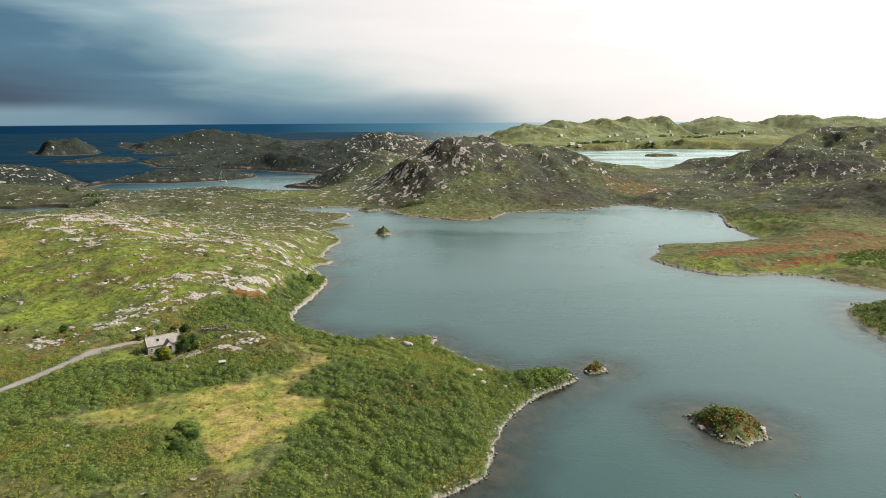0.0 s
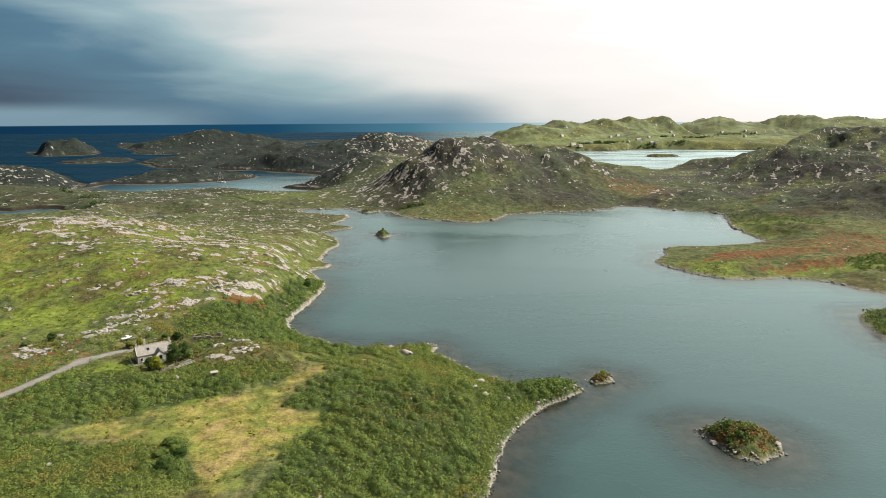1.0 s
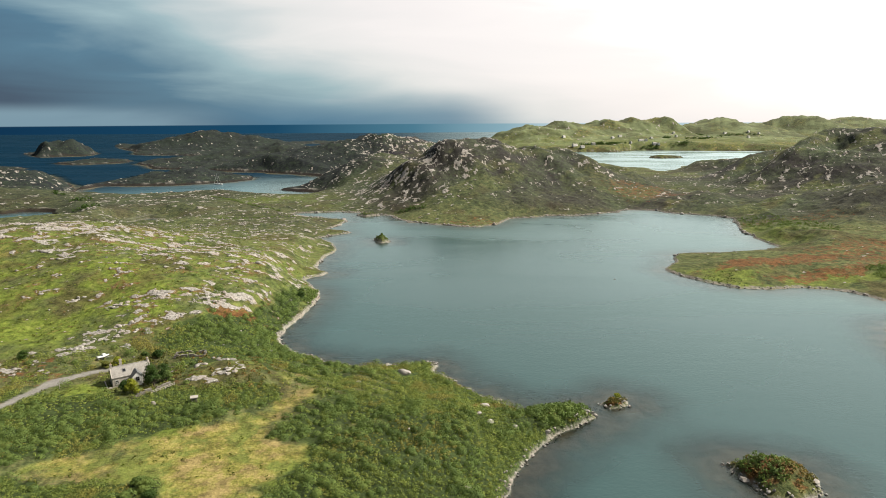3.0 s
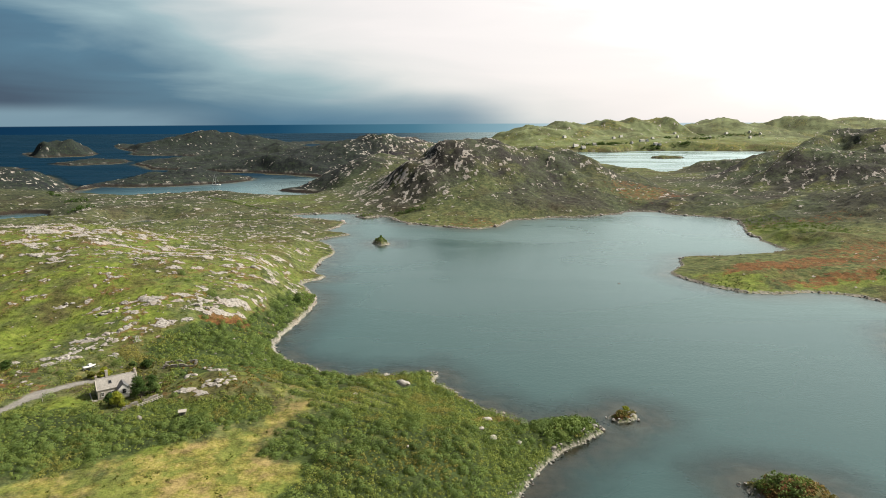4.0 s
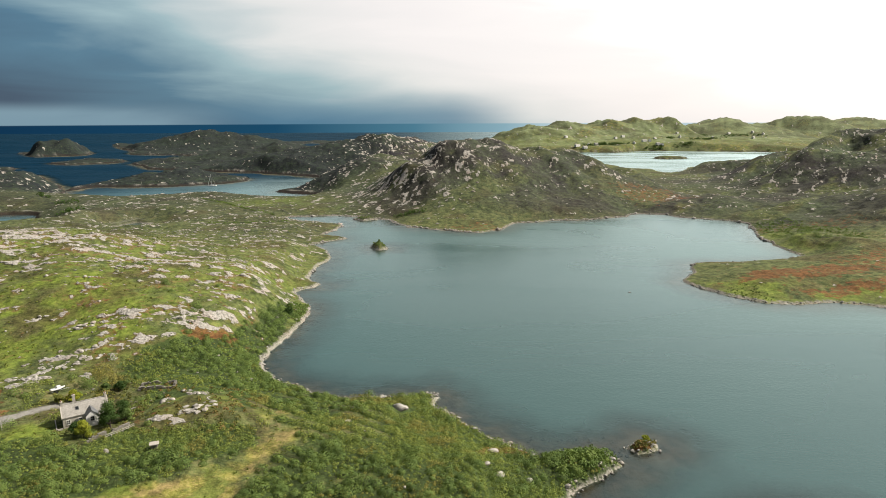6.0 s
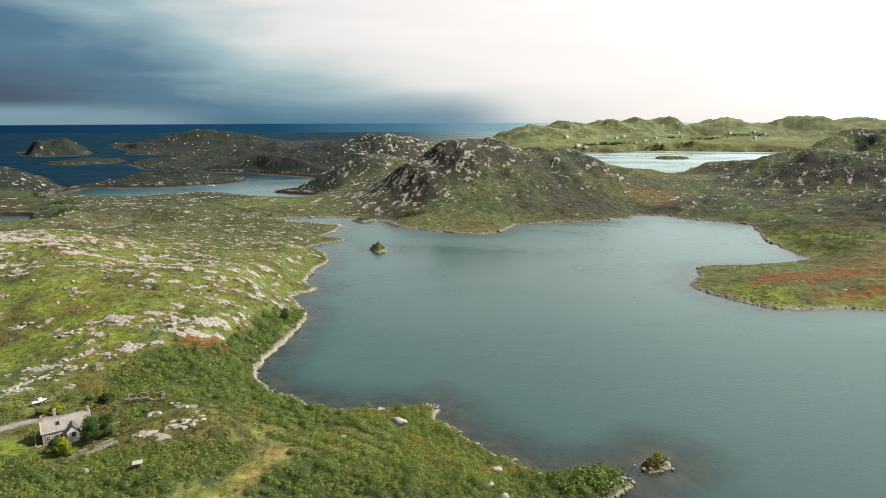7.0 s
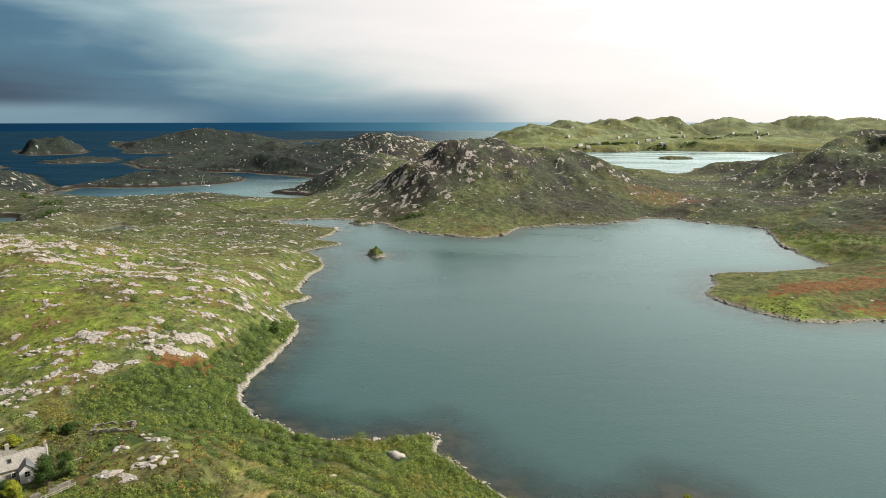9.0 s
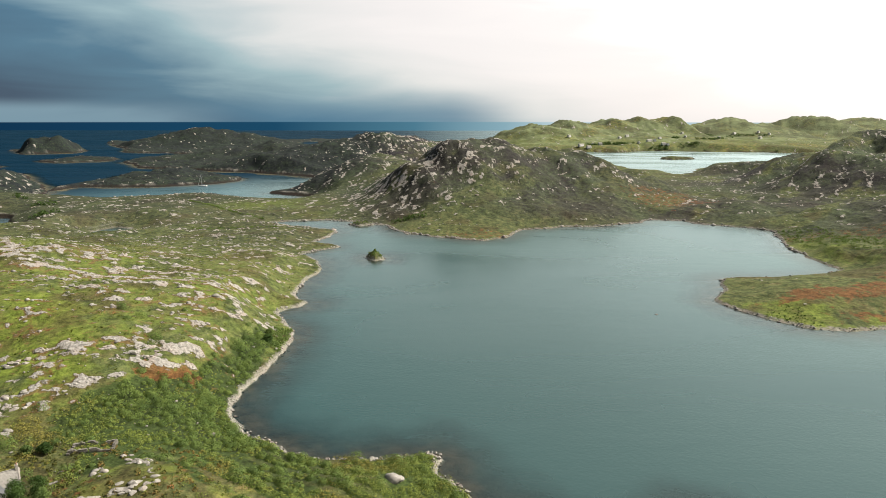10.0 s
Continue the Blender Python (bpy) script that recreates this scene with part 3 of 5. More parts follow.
    c = n.mix(n.math("MULTIPLY", rim, n.math("MULTIPLY", third.outputs[2], 0.75)), c, n.ramp(fine, [(0.3, (0.085, 0.050, 0.026)), (0.7, (0.22, 0.125, 0.060))]))
    c = n.mix(bare, c, stone)
    c = n.mix(n.math("MULTIPLY", shore, n.span(fine, 0.36, 0.5)), c, n.mix(0.4, stone, (0.23, 0.205, 0.17)))
    wrack = third.outputs[0]
    c = n.mix(n.math("MULTIPLY", wrack, 0.92), c, n.ramp(fine, [(0.3, (0.012, 0.010, 0.009)), (0.7, (0.045, 0.032, 0.026))]))
    gravel = n.ramp(n.noise(pos, 3.0, 4.0, 0.7), [(0.3, (0.16, 0.15, 0.135)), (0.7, (0.29, 0.275, 0.245))])
    c = n.mix(road, c, gravel)
    # under water: brown silt by the shore, dark peat further down
    z = n.add("ShaderNodeSeparateXYZ", {0: pos}).outputs[2]
    silt = n.ramp(n.noise(pos, 0.13, 4.0, 0.6), [(0.35, (0.075, 0.070, 0.060)), (0.65, (0.25, 0.185, 0.135))])
    bed = n.mix(n.span(z, -2.6, -0.6), (0.030, 0.060, 0.055), silt)
    c = n.mix(n.span(z, -0.34, -0.12), bed, c)
    rough_ground = n.math("ADD", n.math("MULTIPLY", fine, 0.5), n.math("ADD", tuft, n.math("MULTIPLY", bare, n.math("MULTIPLY", grain, 1.2))))
    finish(n, c, 0.95, rough_ground, 0.9, 0.55, spec=0.15)
    return m


def water_material():
    m, n = material("loch_water")
    pos = n.add("ShaderNodeNewGeometry").outputs["Position"]
    ripple = n.noise(n.mapped(pos, (0.55, 0.9, 1.0), (0, 0, 0.5)), 1.1, 3.0, 0.6)
    swell = n.noise(n.mapped(pos, (0.12, 0.3, 1.0), (0, 0, 0.3)), 0.5, 3.0, 0.5)
    calm = n.noise(n.mapped(pos, (0.35, 1.0, 1.0), (0, 0, 0.35)), 0.012, 4.0, 0.55, 0.5)
    wave = n.math("ADD", ripple, n.math("MULTIPLY", swell, 1.2))
    bump = n.add("ShaderNodeBump", {"Height": wave, "Strength": n.math("ADD", 0.10, n.math("MULTIPLY", n.span(calm, 0.40, 0.62), 0.13)), "Distance": 0.35}).outputs[0]
    fres = n.add("ShaderNodeFresnel", {"IOR": 1.46, "Normal": bump}).outputs[0]
    gloss = n.add("ShaderNodeBsdfAnisotropic", {"Color": (0.83, 1.0, 0.985), "Roughness": n.math("ADD", 0.19, n.math("MULTIPLY", n.span(calm, 0.40, 0.62), 0.15)), "Normal": bump})
    clear = n.add("ShaderNodeBsdfTransparent", {"Color": (0.74, 0.78, 0.72)})
    xyz = n.add("ShaderNodeSeparateXYZ", {0: pos})
    # darkens water towards the west, imitating the storm sky mirrored there
    west = n.math("DIVIDE", n.math("MULTIPLY", xyz.outputs[0], -1.0), n.math("MAXIMUM", xyz.outputs[1], 1.0))
    open_sea = n.math("MULTIPLY", n.span(n.math("SUBTRACT", xyz.outputs[1], xyz.outputs[0]), 950.0, 1500.0), n.span(west, -0.33, 0.14))
    fres = n.math("MINIMUM", fres, n.math("SUBTRACT", 0.82, n.math("MULTIPLY", open_sea, 0.772)))
    # peaty fresh water, and the deep blue of the open sea with that mirrored dark
    body = n.add("ShaderNodeBsdfDiffuse", {"Color": n.mix(open_sea, (0.030, 0.072, 0.073), (0.003, 0.020, 0.042))})
    depth = n.add("ShaderNodeAttribute", attribute_name="depth").outputs["Fac"]
    murk = n.math("ADD", depth, n.math("MULTIPLY", n.math("SUBTRACT", n.noise(pos, 0.06, 4.0, 0.6), 0.5), 2.2))
    deep = n.add("ShaderNodeMixShader", {0: n.math("MULTIPLY", n.span(murk, 0.15, 3.2), 0.93), 1: clear.outputs[0], 2: body.outputs[0]})
    top = n.add("ShaderNodeMixShader", {0: fres, 1: deep.outputs[0], 2: gloss.outputs[0]})
    n.add("ShaderNodeOutputMaterial", {"Surface": top.outputs[0]})
    return m


GROUND, WATER = ground_material(), water_material()


# ---- ground: one sheet, finer where the valley floor is close ----
def build_ground():
    front = np.linspace(-50, 50, 840)
    rest = np.linspace(50, 310, 66)[1:-1]
    ang = np.radians(np.concatenate([front, rest]))
    r = [0.5, 30, 60, 90, 110, 130]
    while r[-1] < 7000:
        step_r = 0.0042 * r[-1] if r[-1] < 480 else 0.0036 * r[-1] if r[-1] < 1000 else 0.0048 * r[-1] if r[-1] < 2600 else 0.02 * r[-1]
        r.append(r[-1] + max(step_r, 0.75))
    r = np.array(r)
    cx, cy = 0.0, -20.0
    R, A = np.meshgrid(r, ang, indexing="ij")
    x, y = (cx + R * np.sin(A)).ravel(), (cy + R * np.cos(A)).ravel()
    z, k = land(x, y, True)
    nr, na = R.shape
    i = (np.arange(nr - 1)[:, None] * na + np.arange(na)[None, :])
    j = (np.arange(nr - 1)[:, None] * na + (np.arange(na)[None, :] + 1) % na)
    quads = np.stack([i, i + na, j + na, j], -1).reshape(-1, 4)
    me = bpy.data.meshes.new("ground")
    me.vertices.add(len(x))
    me.vertices.foreach_set("co", np.stack([x, y, z], -1).ravel())
    me.loops.add(quads.size)
    me.loops.foreach_set("vertex_index", quads[:, ::-1].ravel())
    me.polygons.add(len(quads))
    me.polygons.foreach_set("loop_start", np.arange(0, quads.size, 4))
    me.update(calc_edges=True)
    for name, keys in (("cover_a", ("fern", "straw", "lush", "rock")), ("cover_b", ("heath", "rust", "road", "shore")), ("cover_c", ("wrack", "cloud_shade", "hill", "scrub"))):
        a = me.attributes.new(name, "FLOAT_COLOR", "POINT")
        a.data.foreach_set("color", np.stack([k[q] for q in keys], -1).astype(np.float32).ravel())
    me.shade_smooth()
    me.materials.append(GROUND)
    return tagged(new("ground", me), "rocky moorland of grass, heather and bracken round a loch", "ground", kind="structure")


ground = build_ground()


def build_water():
    """The water's surface; each corner keeps the depth of the bed under it."""
    ang = np.radians(np.concatenate([np.linspace(-50, 50, 330), np.linspace(50, 310, 50)[1:-1]]))
    r = [1.0, 60, 100, 130]
    while r[-1] < 9000:
        r.append(r[-1] * (1.011 if r[-1] < 800 else 1.05))
    R, A = np.meshgrid(np.array(r), ang, indexing="ij")
    x, y = (R * np.sin(A)).ravel(), (-20 + R * np.cos(A)).ravel()
    deep = -land(x, y)
    nr, na = R.shape
    i = (np.arange(nr - 1)[:, None] * na + np.arange(na)[None, :])
    j = (np.arange(nr - 1)[:, None] * na + (np.arange(na)[None, :] + 1) % na)
    quads = np.stack([j, j + na, i + na, i], -1).reshape(-1, 4)
    me = bpy.data.meshes.new("water")
    me.vertices.add(len(x))
    me.vertices.foreach_set("co", np.stack([x, y, 0 * x], -1).ravel())
    me.loops.add(quads.size)
    me.loops.foreach_set("vertex_index", quads.ravel())
    me.polygons.add(len(quads))
    me.polygons.foreach_set("loop_start", np.arange(0, quads.size, 4))
    me.update(calc_edges=True)
    me.attributes.new("depth", "FLOAT", "POINT").data.foreach_set("value", deep.astype(np.float32))
    me.materials.append(WATER)
    return tagged(new("water", me), "grey-green rippled water of the loch and sea", "water", kind="structure")


water = build_water()


# ---- plants and stones as meshes ----
rng = np.random.default_rng(7)


def mesh_object(name, verts, faces, mat, parent=None, smooth=False):
    """An object from arrays of corners and of triangles or quads."""
    me = bpy.data.meshes.new(name)
    me.vertices.add(len(verts))
    me.vertices.foreach_set("co", np.asarray(verts, np.float32).ravel())
    k = faces.shape[1]
    me.loops.add(faces.size)
    me.loops.foreach_set("vertex_index", faces.astype(np.int32).ravel())
    me.polygons.add(len(faces))
    me.polygons.foreach_set("loop_start", np.arange(0, faces.size, k, dtype=np.int32))
    me.update(calc_edges=True)
    if smooth:
        me.shade_smooth()
    me.materials.append(mat)
    ob = new(name, me)
    ob.parent = parent
    return ob


def part(name, bm, mat, parent, label="", smooth=False):
    me = bpy.data.meshes.new(name)
    bm.normal_update()
    bm.to_mesh(me)
    bm.free()
    if smooth:
        me.shade_smooth()
    me.materials.append(mat)
    ob = new(name, me)
    ob.parent = parent
    return tagged(ob, label)


def thing(name, label, category, at=(0, 0, 0), turn=0.0, group="", kind=""):
    ob = new(name)
    ob.matrix_world = pose(*at, 0, 0, turn)
    return tagged(ob, label, category, group, kind)


def leaf_material(name, stops, rough=0.75, dry=None):
    m, n = material(name)
    pos = n.add("ShaderNodeNewGeometry")
    v = n.math("ADD", n.math("MULTIPLY", pos.outputs["Random Per Island"], 0.05), n.math("ADD", n.math("MULTIPLY", n.noise(pos.outputs["Position"], 0.22, 4.0, 0.6), 0.60), n.math("MULTIPLY", n.noise(pos.outputs["Position"], 0.045, 4.0, 0.6), 0.32)))
    c = n.ramp(v, stops)
    if dry:
        c = n.mix(n.math("MULTIPLY", n.span(n.noise(pos.outputs["Position"], 0.055, 5.0, 0.65), 0.52, 0.62), 0.65), c, dry)
    leaf = n.add("ShaderNodeBsdfPrincipled", {"Base Color": c, "Roughness": rough, "Specular IOR Level": 0.2})
    thin = n.add("ShaderNodeBsdfTranslucent", {"Color": n.mix(0.5, c, (0.10, 0.16, 0.02))})
    n.add("ShaderNodeOutputMaterial", {"Surface": n.add("ShaderNodeMixShader", {0: 0.28, 1: leaf.outputs[0], 2: thin.outputs[0]}).outputs[0]})
    return m


FERN = leaf_material("bracken_leaf", [(0.30, (0.109, 0.152, 0.038)), (0.45, (0.211, 0.264, 0.058)), (0.60, (0.288, 0.329, 0.074)), (0.76, (0.410, 0.384, 0.107))], dry=(0.301, 0.232, 0.063))
SCRUB = leaf_material("scrub_leaf", [(0.30, (0.061, 0.100, 0.031)), (0.45, (0.133, 0.195, 0.052)), (0.62, (0.205, 0.271, 0.065)), (0.80, (0.307, 0.336, 0.088))])
TREE_LEAF = leaf_material("tree_leaf", [(0.25, (0.025, 0.052, 0.014)), (0.5, (0.057, 0.103, 0.023)), (0.75, (0.121, 0.167, 0.032))])
BRIGHT_LEAF = leaf_material("bright_leaf", [(0.3, (0.169, 0.206, 0.021)), (0.5, (0.305, 0.331, 0.036)), (0.7, (0.468, 0.438, 0.064))])
LING = leaf_material("heather_leaf", [(0.3, (0.072, 0.087, 0.026)), (0.44, (0.145, 0.145, 0.041)), (0.54, (0.239, 0.167, 0.055)), (0.66, (0.377, 0.138, 0.052))])
TUFT = leaf_material("grass_tuft", [(0.2, (0.055, 0.080, 0.012)), (0.45, (0.120, 0.145, 0.022)), (0.60, (0.185, 0.185, 0.045)), (0.80, (0.27, 0.215, 0.085))])


def stone_material(name="bare_stone"):
    m, n = material(name)
    geo = n.add("ShaderNodeNewGeometry")
    pos = geo.outputs["Position"]
    c, grain = rock_colour(n, pos)
    tone = n.math("ADD", n.math("MULTIPLY", n.add("ShaderNodeObjectInfo").outputs["Random"], 0.25), n.math("MULTIPLY", geo.outputs["Random Per Island"], 0.35))
    c = n.mix(1.0, c, n.ramp(tone, [(0.0, 0.62), (0.6, 1.2)]), "MULTIPLY")
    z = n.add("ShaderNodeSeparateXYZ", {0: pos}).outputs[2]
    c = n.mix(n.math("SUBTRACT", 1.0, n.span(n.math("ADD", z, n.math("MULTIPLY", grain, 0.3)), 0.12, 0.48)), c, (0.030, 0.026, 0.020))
    finish(n, c, 0.9, grain, 0.6, 0.15, spec=0.25)
    return m


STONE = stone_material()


def cards(centres, normals, size, spin=0.8):
    """Small leaf-like quads at centres, facing about along normals."""
    k = len(centres)
    nrm = normals + spin * rng.normal(size=(k, 3))
    nrm /= np.linalg.norm(nrm, axis=1)[:, None] + 1e-9
    ref = rng.normal(size=(k, 3))
    a = np.cross(nrm, ref)
    a /= np.linalg.norm(a, axis=1)[:, None] + 1e-9
    b = np.cross(nrm, a)
    sz = np.asarray(size).reshape(-1, 1) * np.ones((k, 1))
    a, b = a * sz, b * sz * rng.uniform(0.45, 0.8, (k, 1))
    v = np.stack([centres - a, centres + 0.6 * a + b, centres + 0.5 * a - b], 1).reshape(-1, 3)
    return v, np.arange(3 * k).reshape(-1, 3)


def clumps(x, y, z, radius, tall, leaves, leaf, spin=0.7):
    """Leafy cushions: leaves on a dome round each x, y, z."""
    k = len(x)
    th, up = rng.uniform(0, 2 * np.pi, (k, leaves)), rng.uniform(0.02, 1.0, (k, leaves))
    ring = np.sqrt(1 - up * up)
    way = np.stack([ring * np.cos(th), ring * np.sin(th), up], -1)
    reach = np.stack([radius, radius, tall], -1)[:, None, :] * rng.uniform(0.72, 1.08, (k, leaves, 1))
    c = np.stack([x, y, z], -1)[:, None, :] + way * reach
    return cards(c.reshape(-1, 3), way.reshape(-1, 3), (leaf[:, None] * rng.uniform(0.65, 1.25, (k, leaves))).ravel(), spin)


def scatter(x0, x1, y0, y1, gap):
    """Jittered places over a rectangle."""
    gx, gy = np.meshgrid(np.arange(x0, x1, gap), np.arange(y0, y1, gap))
    x, y = gx.ravel() + rng.uniform(-0.5, 0.5, gx.size) * gap, gy.ravel() + rng.uniform(-0.5, 0.5, gx.size) * gap
    return x, y


HOUSE_AT, HOUSE_TURN = (-103.5, 222.0), 35.0


def off_house(x, y):
    return 1 - blob(x, y, *HOUSE_AT, 9.5, 6.5, HOUSE_TURN, 0.15)


def build_bracken():
    x, y = scatter(-185, 52, 128, 305, 1.3)
    keep = x > -(y + 40) * 0.80
    x, y = x[keep], y[keep]
    z, k = land(x, y, True)
    in_rows, rows = plant_rows(x, y)
    thick = fbm(x, y, 13, 3, 90) + 0.25 * gnoise(x / 3, y / 3, 94)
    want = 1.15 * k["fern"] + 0.30 * (1 - k["straw"]) * (y < 262) - 1.4 * in_rows * step(1 - rows, 0.45, 0.7) * step(y, 186, 200) + 1.1 * thick - 1.0 * k["straw"] * (1 - k["fern"])
    hill = step(y - 0.45 * (x + 100), 262, 285) * (x < -62)
    want = want - 1.2 * hill * (1 - k["scrub"]) - 0.9 * k["lush"] - 0.45 * k["scrub"] - 2 * blob(x, y, -13.2, 237.4, 4.5, 3.5) - 0.75 * blob(x, y, -74, 228, 17, 15)
    keep = (k["d"] > 1.6) & (rng.uniform(0, 1, len(x)) < want) & (k["road"] < 0.05) & (road_distance(x, y) > 2.6) & (off_house(x, y) > 0.5) & (k["rock"] < 0.06)
    x, y, z, w = x[keep], y[keep], z[keep], np.clip(want[keep], 0, 1.6)
    tall = (0.40 + 0.40 * np.clip(w, 0, 1) + 0.8 * step(thick[keep], 0.0, 0.34) * (0.35 + 0.65 * rows[keep]) + 0.7 * in_rows[keep] * rows[keep]) * rng.uniform(0.75, 1.3, len(x)) * (1 - 0.5 * k["scrub"][keep])
    v, f = clumps(x, y, z - 0.1, tall * rng.uniform(0.95, 1.3, len(x)), tall, 44, 0.14 + 0.05 * tall, 0.17)
    return tagged(mesh_object("bracken", v, f, FERN), "dense green bracken and scrub over the headland", "bracken", kind="stuff")


def build_tussocks():
    x, y = scatter(-330, 60, 130, 560, 2.3)
    keep = (np.abs(x) < (y + 40) * 0.80)
    x, y = x[keep], y[keep]
    z, k = land(x, y, True)
    keep = (k["d"] > 2.2) & (k["road"] < 0.05) & (k["rock"] < 0.03) & (off_house(x, y) > 0.3) & (rng.uniform(0, 1, len(x)) < 0.35 + 0.8 * fbm(x, y, 16, 3, 97) - 0.4 * k["fern"] - 0.25 * k["straw"])
    x, y, z = x[keep], y[keep], z[keep]
    tall = rng.uniform(0.22, 0.55, len(x))
    v, f = clumps(x, y, z - 0.08, tall * 1.5, tall, 9, tall * 0.75, 0.5)
    return tagged(mesh_object("grass_tussocks", v, f, TUFT), "rough tussocks of moor grass on the slopes", "grass", kind="stuff")


def build_scrub():
    """Bushes along the far shores and on the islets."""
    sets = []
    for cx, cy, rx, ry, gap, tall in ((215, 275, 34, 34, 2.6, 1.7), (84, 175, 7, 6, 1.7, 1.1), (57, 219, 3.0, 2.6, 1.3, 0.7), (-48, 508, 6, 9, 1.4, 0.8), (-73, 642, 12, 9, 2.4, 0.9), (300, 370, 55, 26, 2.2, 1.3), (160, 372, 12, 16, 2.2, 0.4),
                                      (285, 545, 26, 60, 4.4, 1.7), (38, 206, 11, 9, 1.3, 1.5), (-66, 345, 8, 14, 1.5, 1.2)):
        x, y = scatter(cx - rx, cx + rx, cy - ry, cy + ry, gap)
        z, k = land(x, y, True)
        keep = (k["d"] > 1.6) & (((x - cx) / rx) ** 2 + ((y - cy) / ry) ** 2 < 1.1) & (rng.uniform(0, 1, len(x)) < 0.72 + 0.6 * fbm(x, y, 20, 2, 99))
        x, y, z = x[keep], y[keep], z[keep]
        t = tall * rng.uniform(0.6, 1.35, len(x))
        sets.append((x, y, z - 0.15, t * rng.uniform(0.85, 1.2, len(x)), t))
    x, y, z, r, t = (np.concatenate(q) for q in zip(*sets))
    v, f = clumps(x, y, z, r, t, 30, 0.28 * np.sqrt(t) + 0.10)
    return tagged(mesh_object("scrub", v, f, SCRUB), "dark green scrub along the shores", "scrub", kind="stuff")


def build_hedgerow():
    """A dark overgrown dyke that crosses the low ground by the bay."""
    sets = []
    for (ax, ay), (bx, by) in (((-272, 755), (-245, 731)), ((-245, 731), (-218, 700)), ((-218, 700), (-190, 672)), ((-190, 672), (-165, 656)), ((-205, 580), (-136, 597))):
        k = int(math.hypot(bx - ax, by - ay) / 1.6)
        u = rng.uniform(0, 1, k)
        sets.append((ax + (bx - ax) * u + rng.normal(size=k) * 0.8, ay + (by - ay) * u + rng.normal(size=k) * 0.8))
    x, y = (np.concatenate(q) for q in zip(*sets))
    t = rng.uniform(0.8, 1.7, len(x))
    v, f = clumps(x, y, land(x, y) - 0.2, t * 1.2, t, 34, 0.3 + 0.1 * t)
    return tagged(mesh_object("hedgerow", v, f, SCRUB), "dark overgrown dyke across low rough grazing", "hedge", kind="stuff")


def build_heather():
    x, y = scatter(70, 102, 158, 190, 1.1)
    x2, y2 = scatter(49, 66, 211, 226, 0.8)
    x4, y4 = scatter(-108, -56, 212, 246, 2.4)
    x, y = np.concatenate([x, x2, x4]), np.concatenate([y, y2, y4])
    z, k = land(x, y, True)
    keep = (k["d"] > 1.4) & (off_house(x, y) > 0.5) & (k["rock"] < 0.03) & (road_distance(x, y) > 3) & (rng.uniform(0, 1, len(x)) < 0.55 + 0.9 * fbm(x, y, 9, 2, 103))
    x, y, z = x[keep], y[keep], z[keep]
    t = rng.uniform(0.45, 1.0, len(x))
    v, f = clumps(x, y, z - 0.08, t * 1.1, t, 24, 0.25 + 0.10 * t)
    return tagged(mesh_object("heather", v, f, LING), "rust and olive heather on the islets and the knoll", "heather", kind="stuff")


def build_shrubs():
    """Darker bushes that stand out of the bracken."""
    x, y = scatter(-150, 48, 122, 350, 2.35)
    x, y = x[x > -(y + 40) * 0.8], y[x > -(y + 40) * 0.8]
    z, k = land(x, y, True)
    in_rows, rows = plant_rows(x, y)
    clump = fbm(x, y, 12, 3, 140, 0.6) + 0.35 * gnoise(x / 3.5, y / 3.5, 143)
    want = 0.74 * k["scrub"] + 1.0 * clump * (0.25 + 0.75 * k["scrub"]) + 0.10 * (k["fern"] > 0.4) + 0.3 * in_rows - 1.8 * in_rows * step(1 - rows, 0.3, 0.6) - 2 * blob(x, y, -13.2, 237.4, 4.5, 3.5)
    keep = (k["d"] > 2.4) & (rng.uniform(0, 1, len(x)) < want) & (k["straw"] < 0.5) & (k["lush"] < 0.6) & (k["rock"] < 0.03) & (road_distance(x, y) > 4) & (off_house(x, y) > 0.2)
    x, y, z = x[keep], y[keep], z[keep]
    t = rng.uniform(0.8, 1.9, len(x)) * (0.85 + 1.5 * np.clip(clump[keep], 0, 0.7)) * (1 + 0.25 * in_rows[keep] * (rows[keep] - 0.3))
    v, f = clumps(x, y, z - 0.15, 0.35 + t * rng.uniform(0.7, 1.0, len(x)), t, 260, 0.13 + 0.04 * t, 0.10)
    return tagged(mesh_object("shrubs", v, f, SCRUB), "dark shrubs standing among the bracken", "shrubs", kind="stuff")


build_shrubs()
build_bracken(), build_tussocks(), build_scrub(), build_heather(), build_hedgerow()


# ---- rocks ----
def rock_shape(seed, detail=1, flat=0.7):
    """Corners and triangles of an angular stone about one metre across."""
    r = np.random.default_rng(seed)
    bm = bmesh.new()
    bmesh.ops.create_icosphere(bm, subdivisions=detail, radius=0.5)
    bm.verts.ensure_lookup_table()
    v = np.array([p.co[:] for p in bm.verts])
    f = np.array([[q.index for q in p.verts] for p in bm.faces])
    bm.free()
    for _ in range(9):
        way = r.normal(size=3)
        way /= np.linalg.norm(way)
        over = np.maximum(v @ way - r.uniform(0.26, 0.42), 0)
        v = v - over[:, None] * way
    v *= r.uniform(0.75, 1.25, 3)
    v[:, 2] *= flat
    return v + r.normal(size=v.shape) * 0.018, f


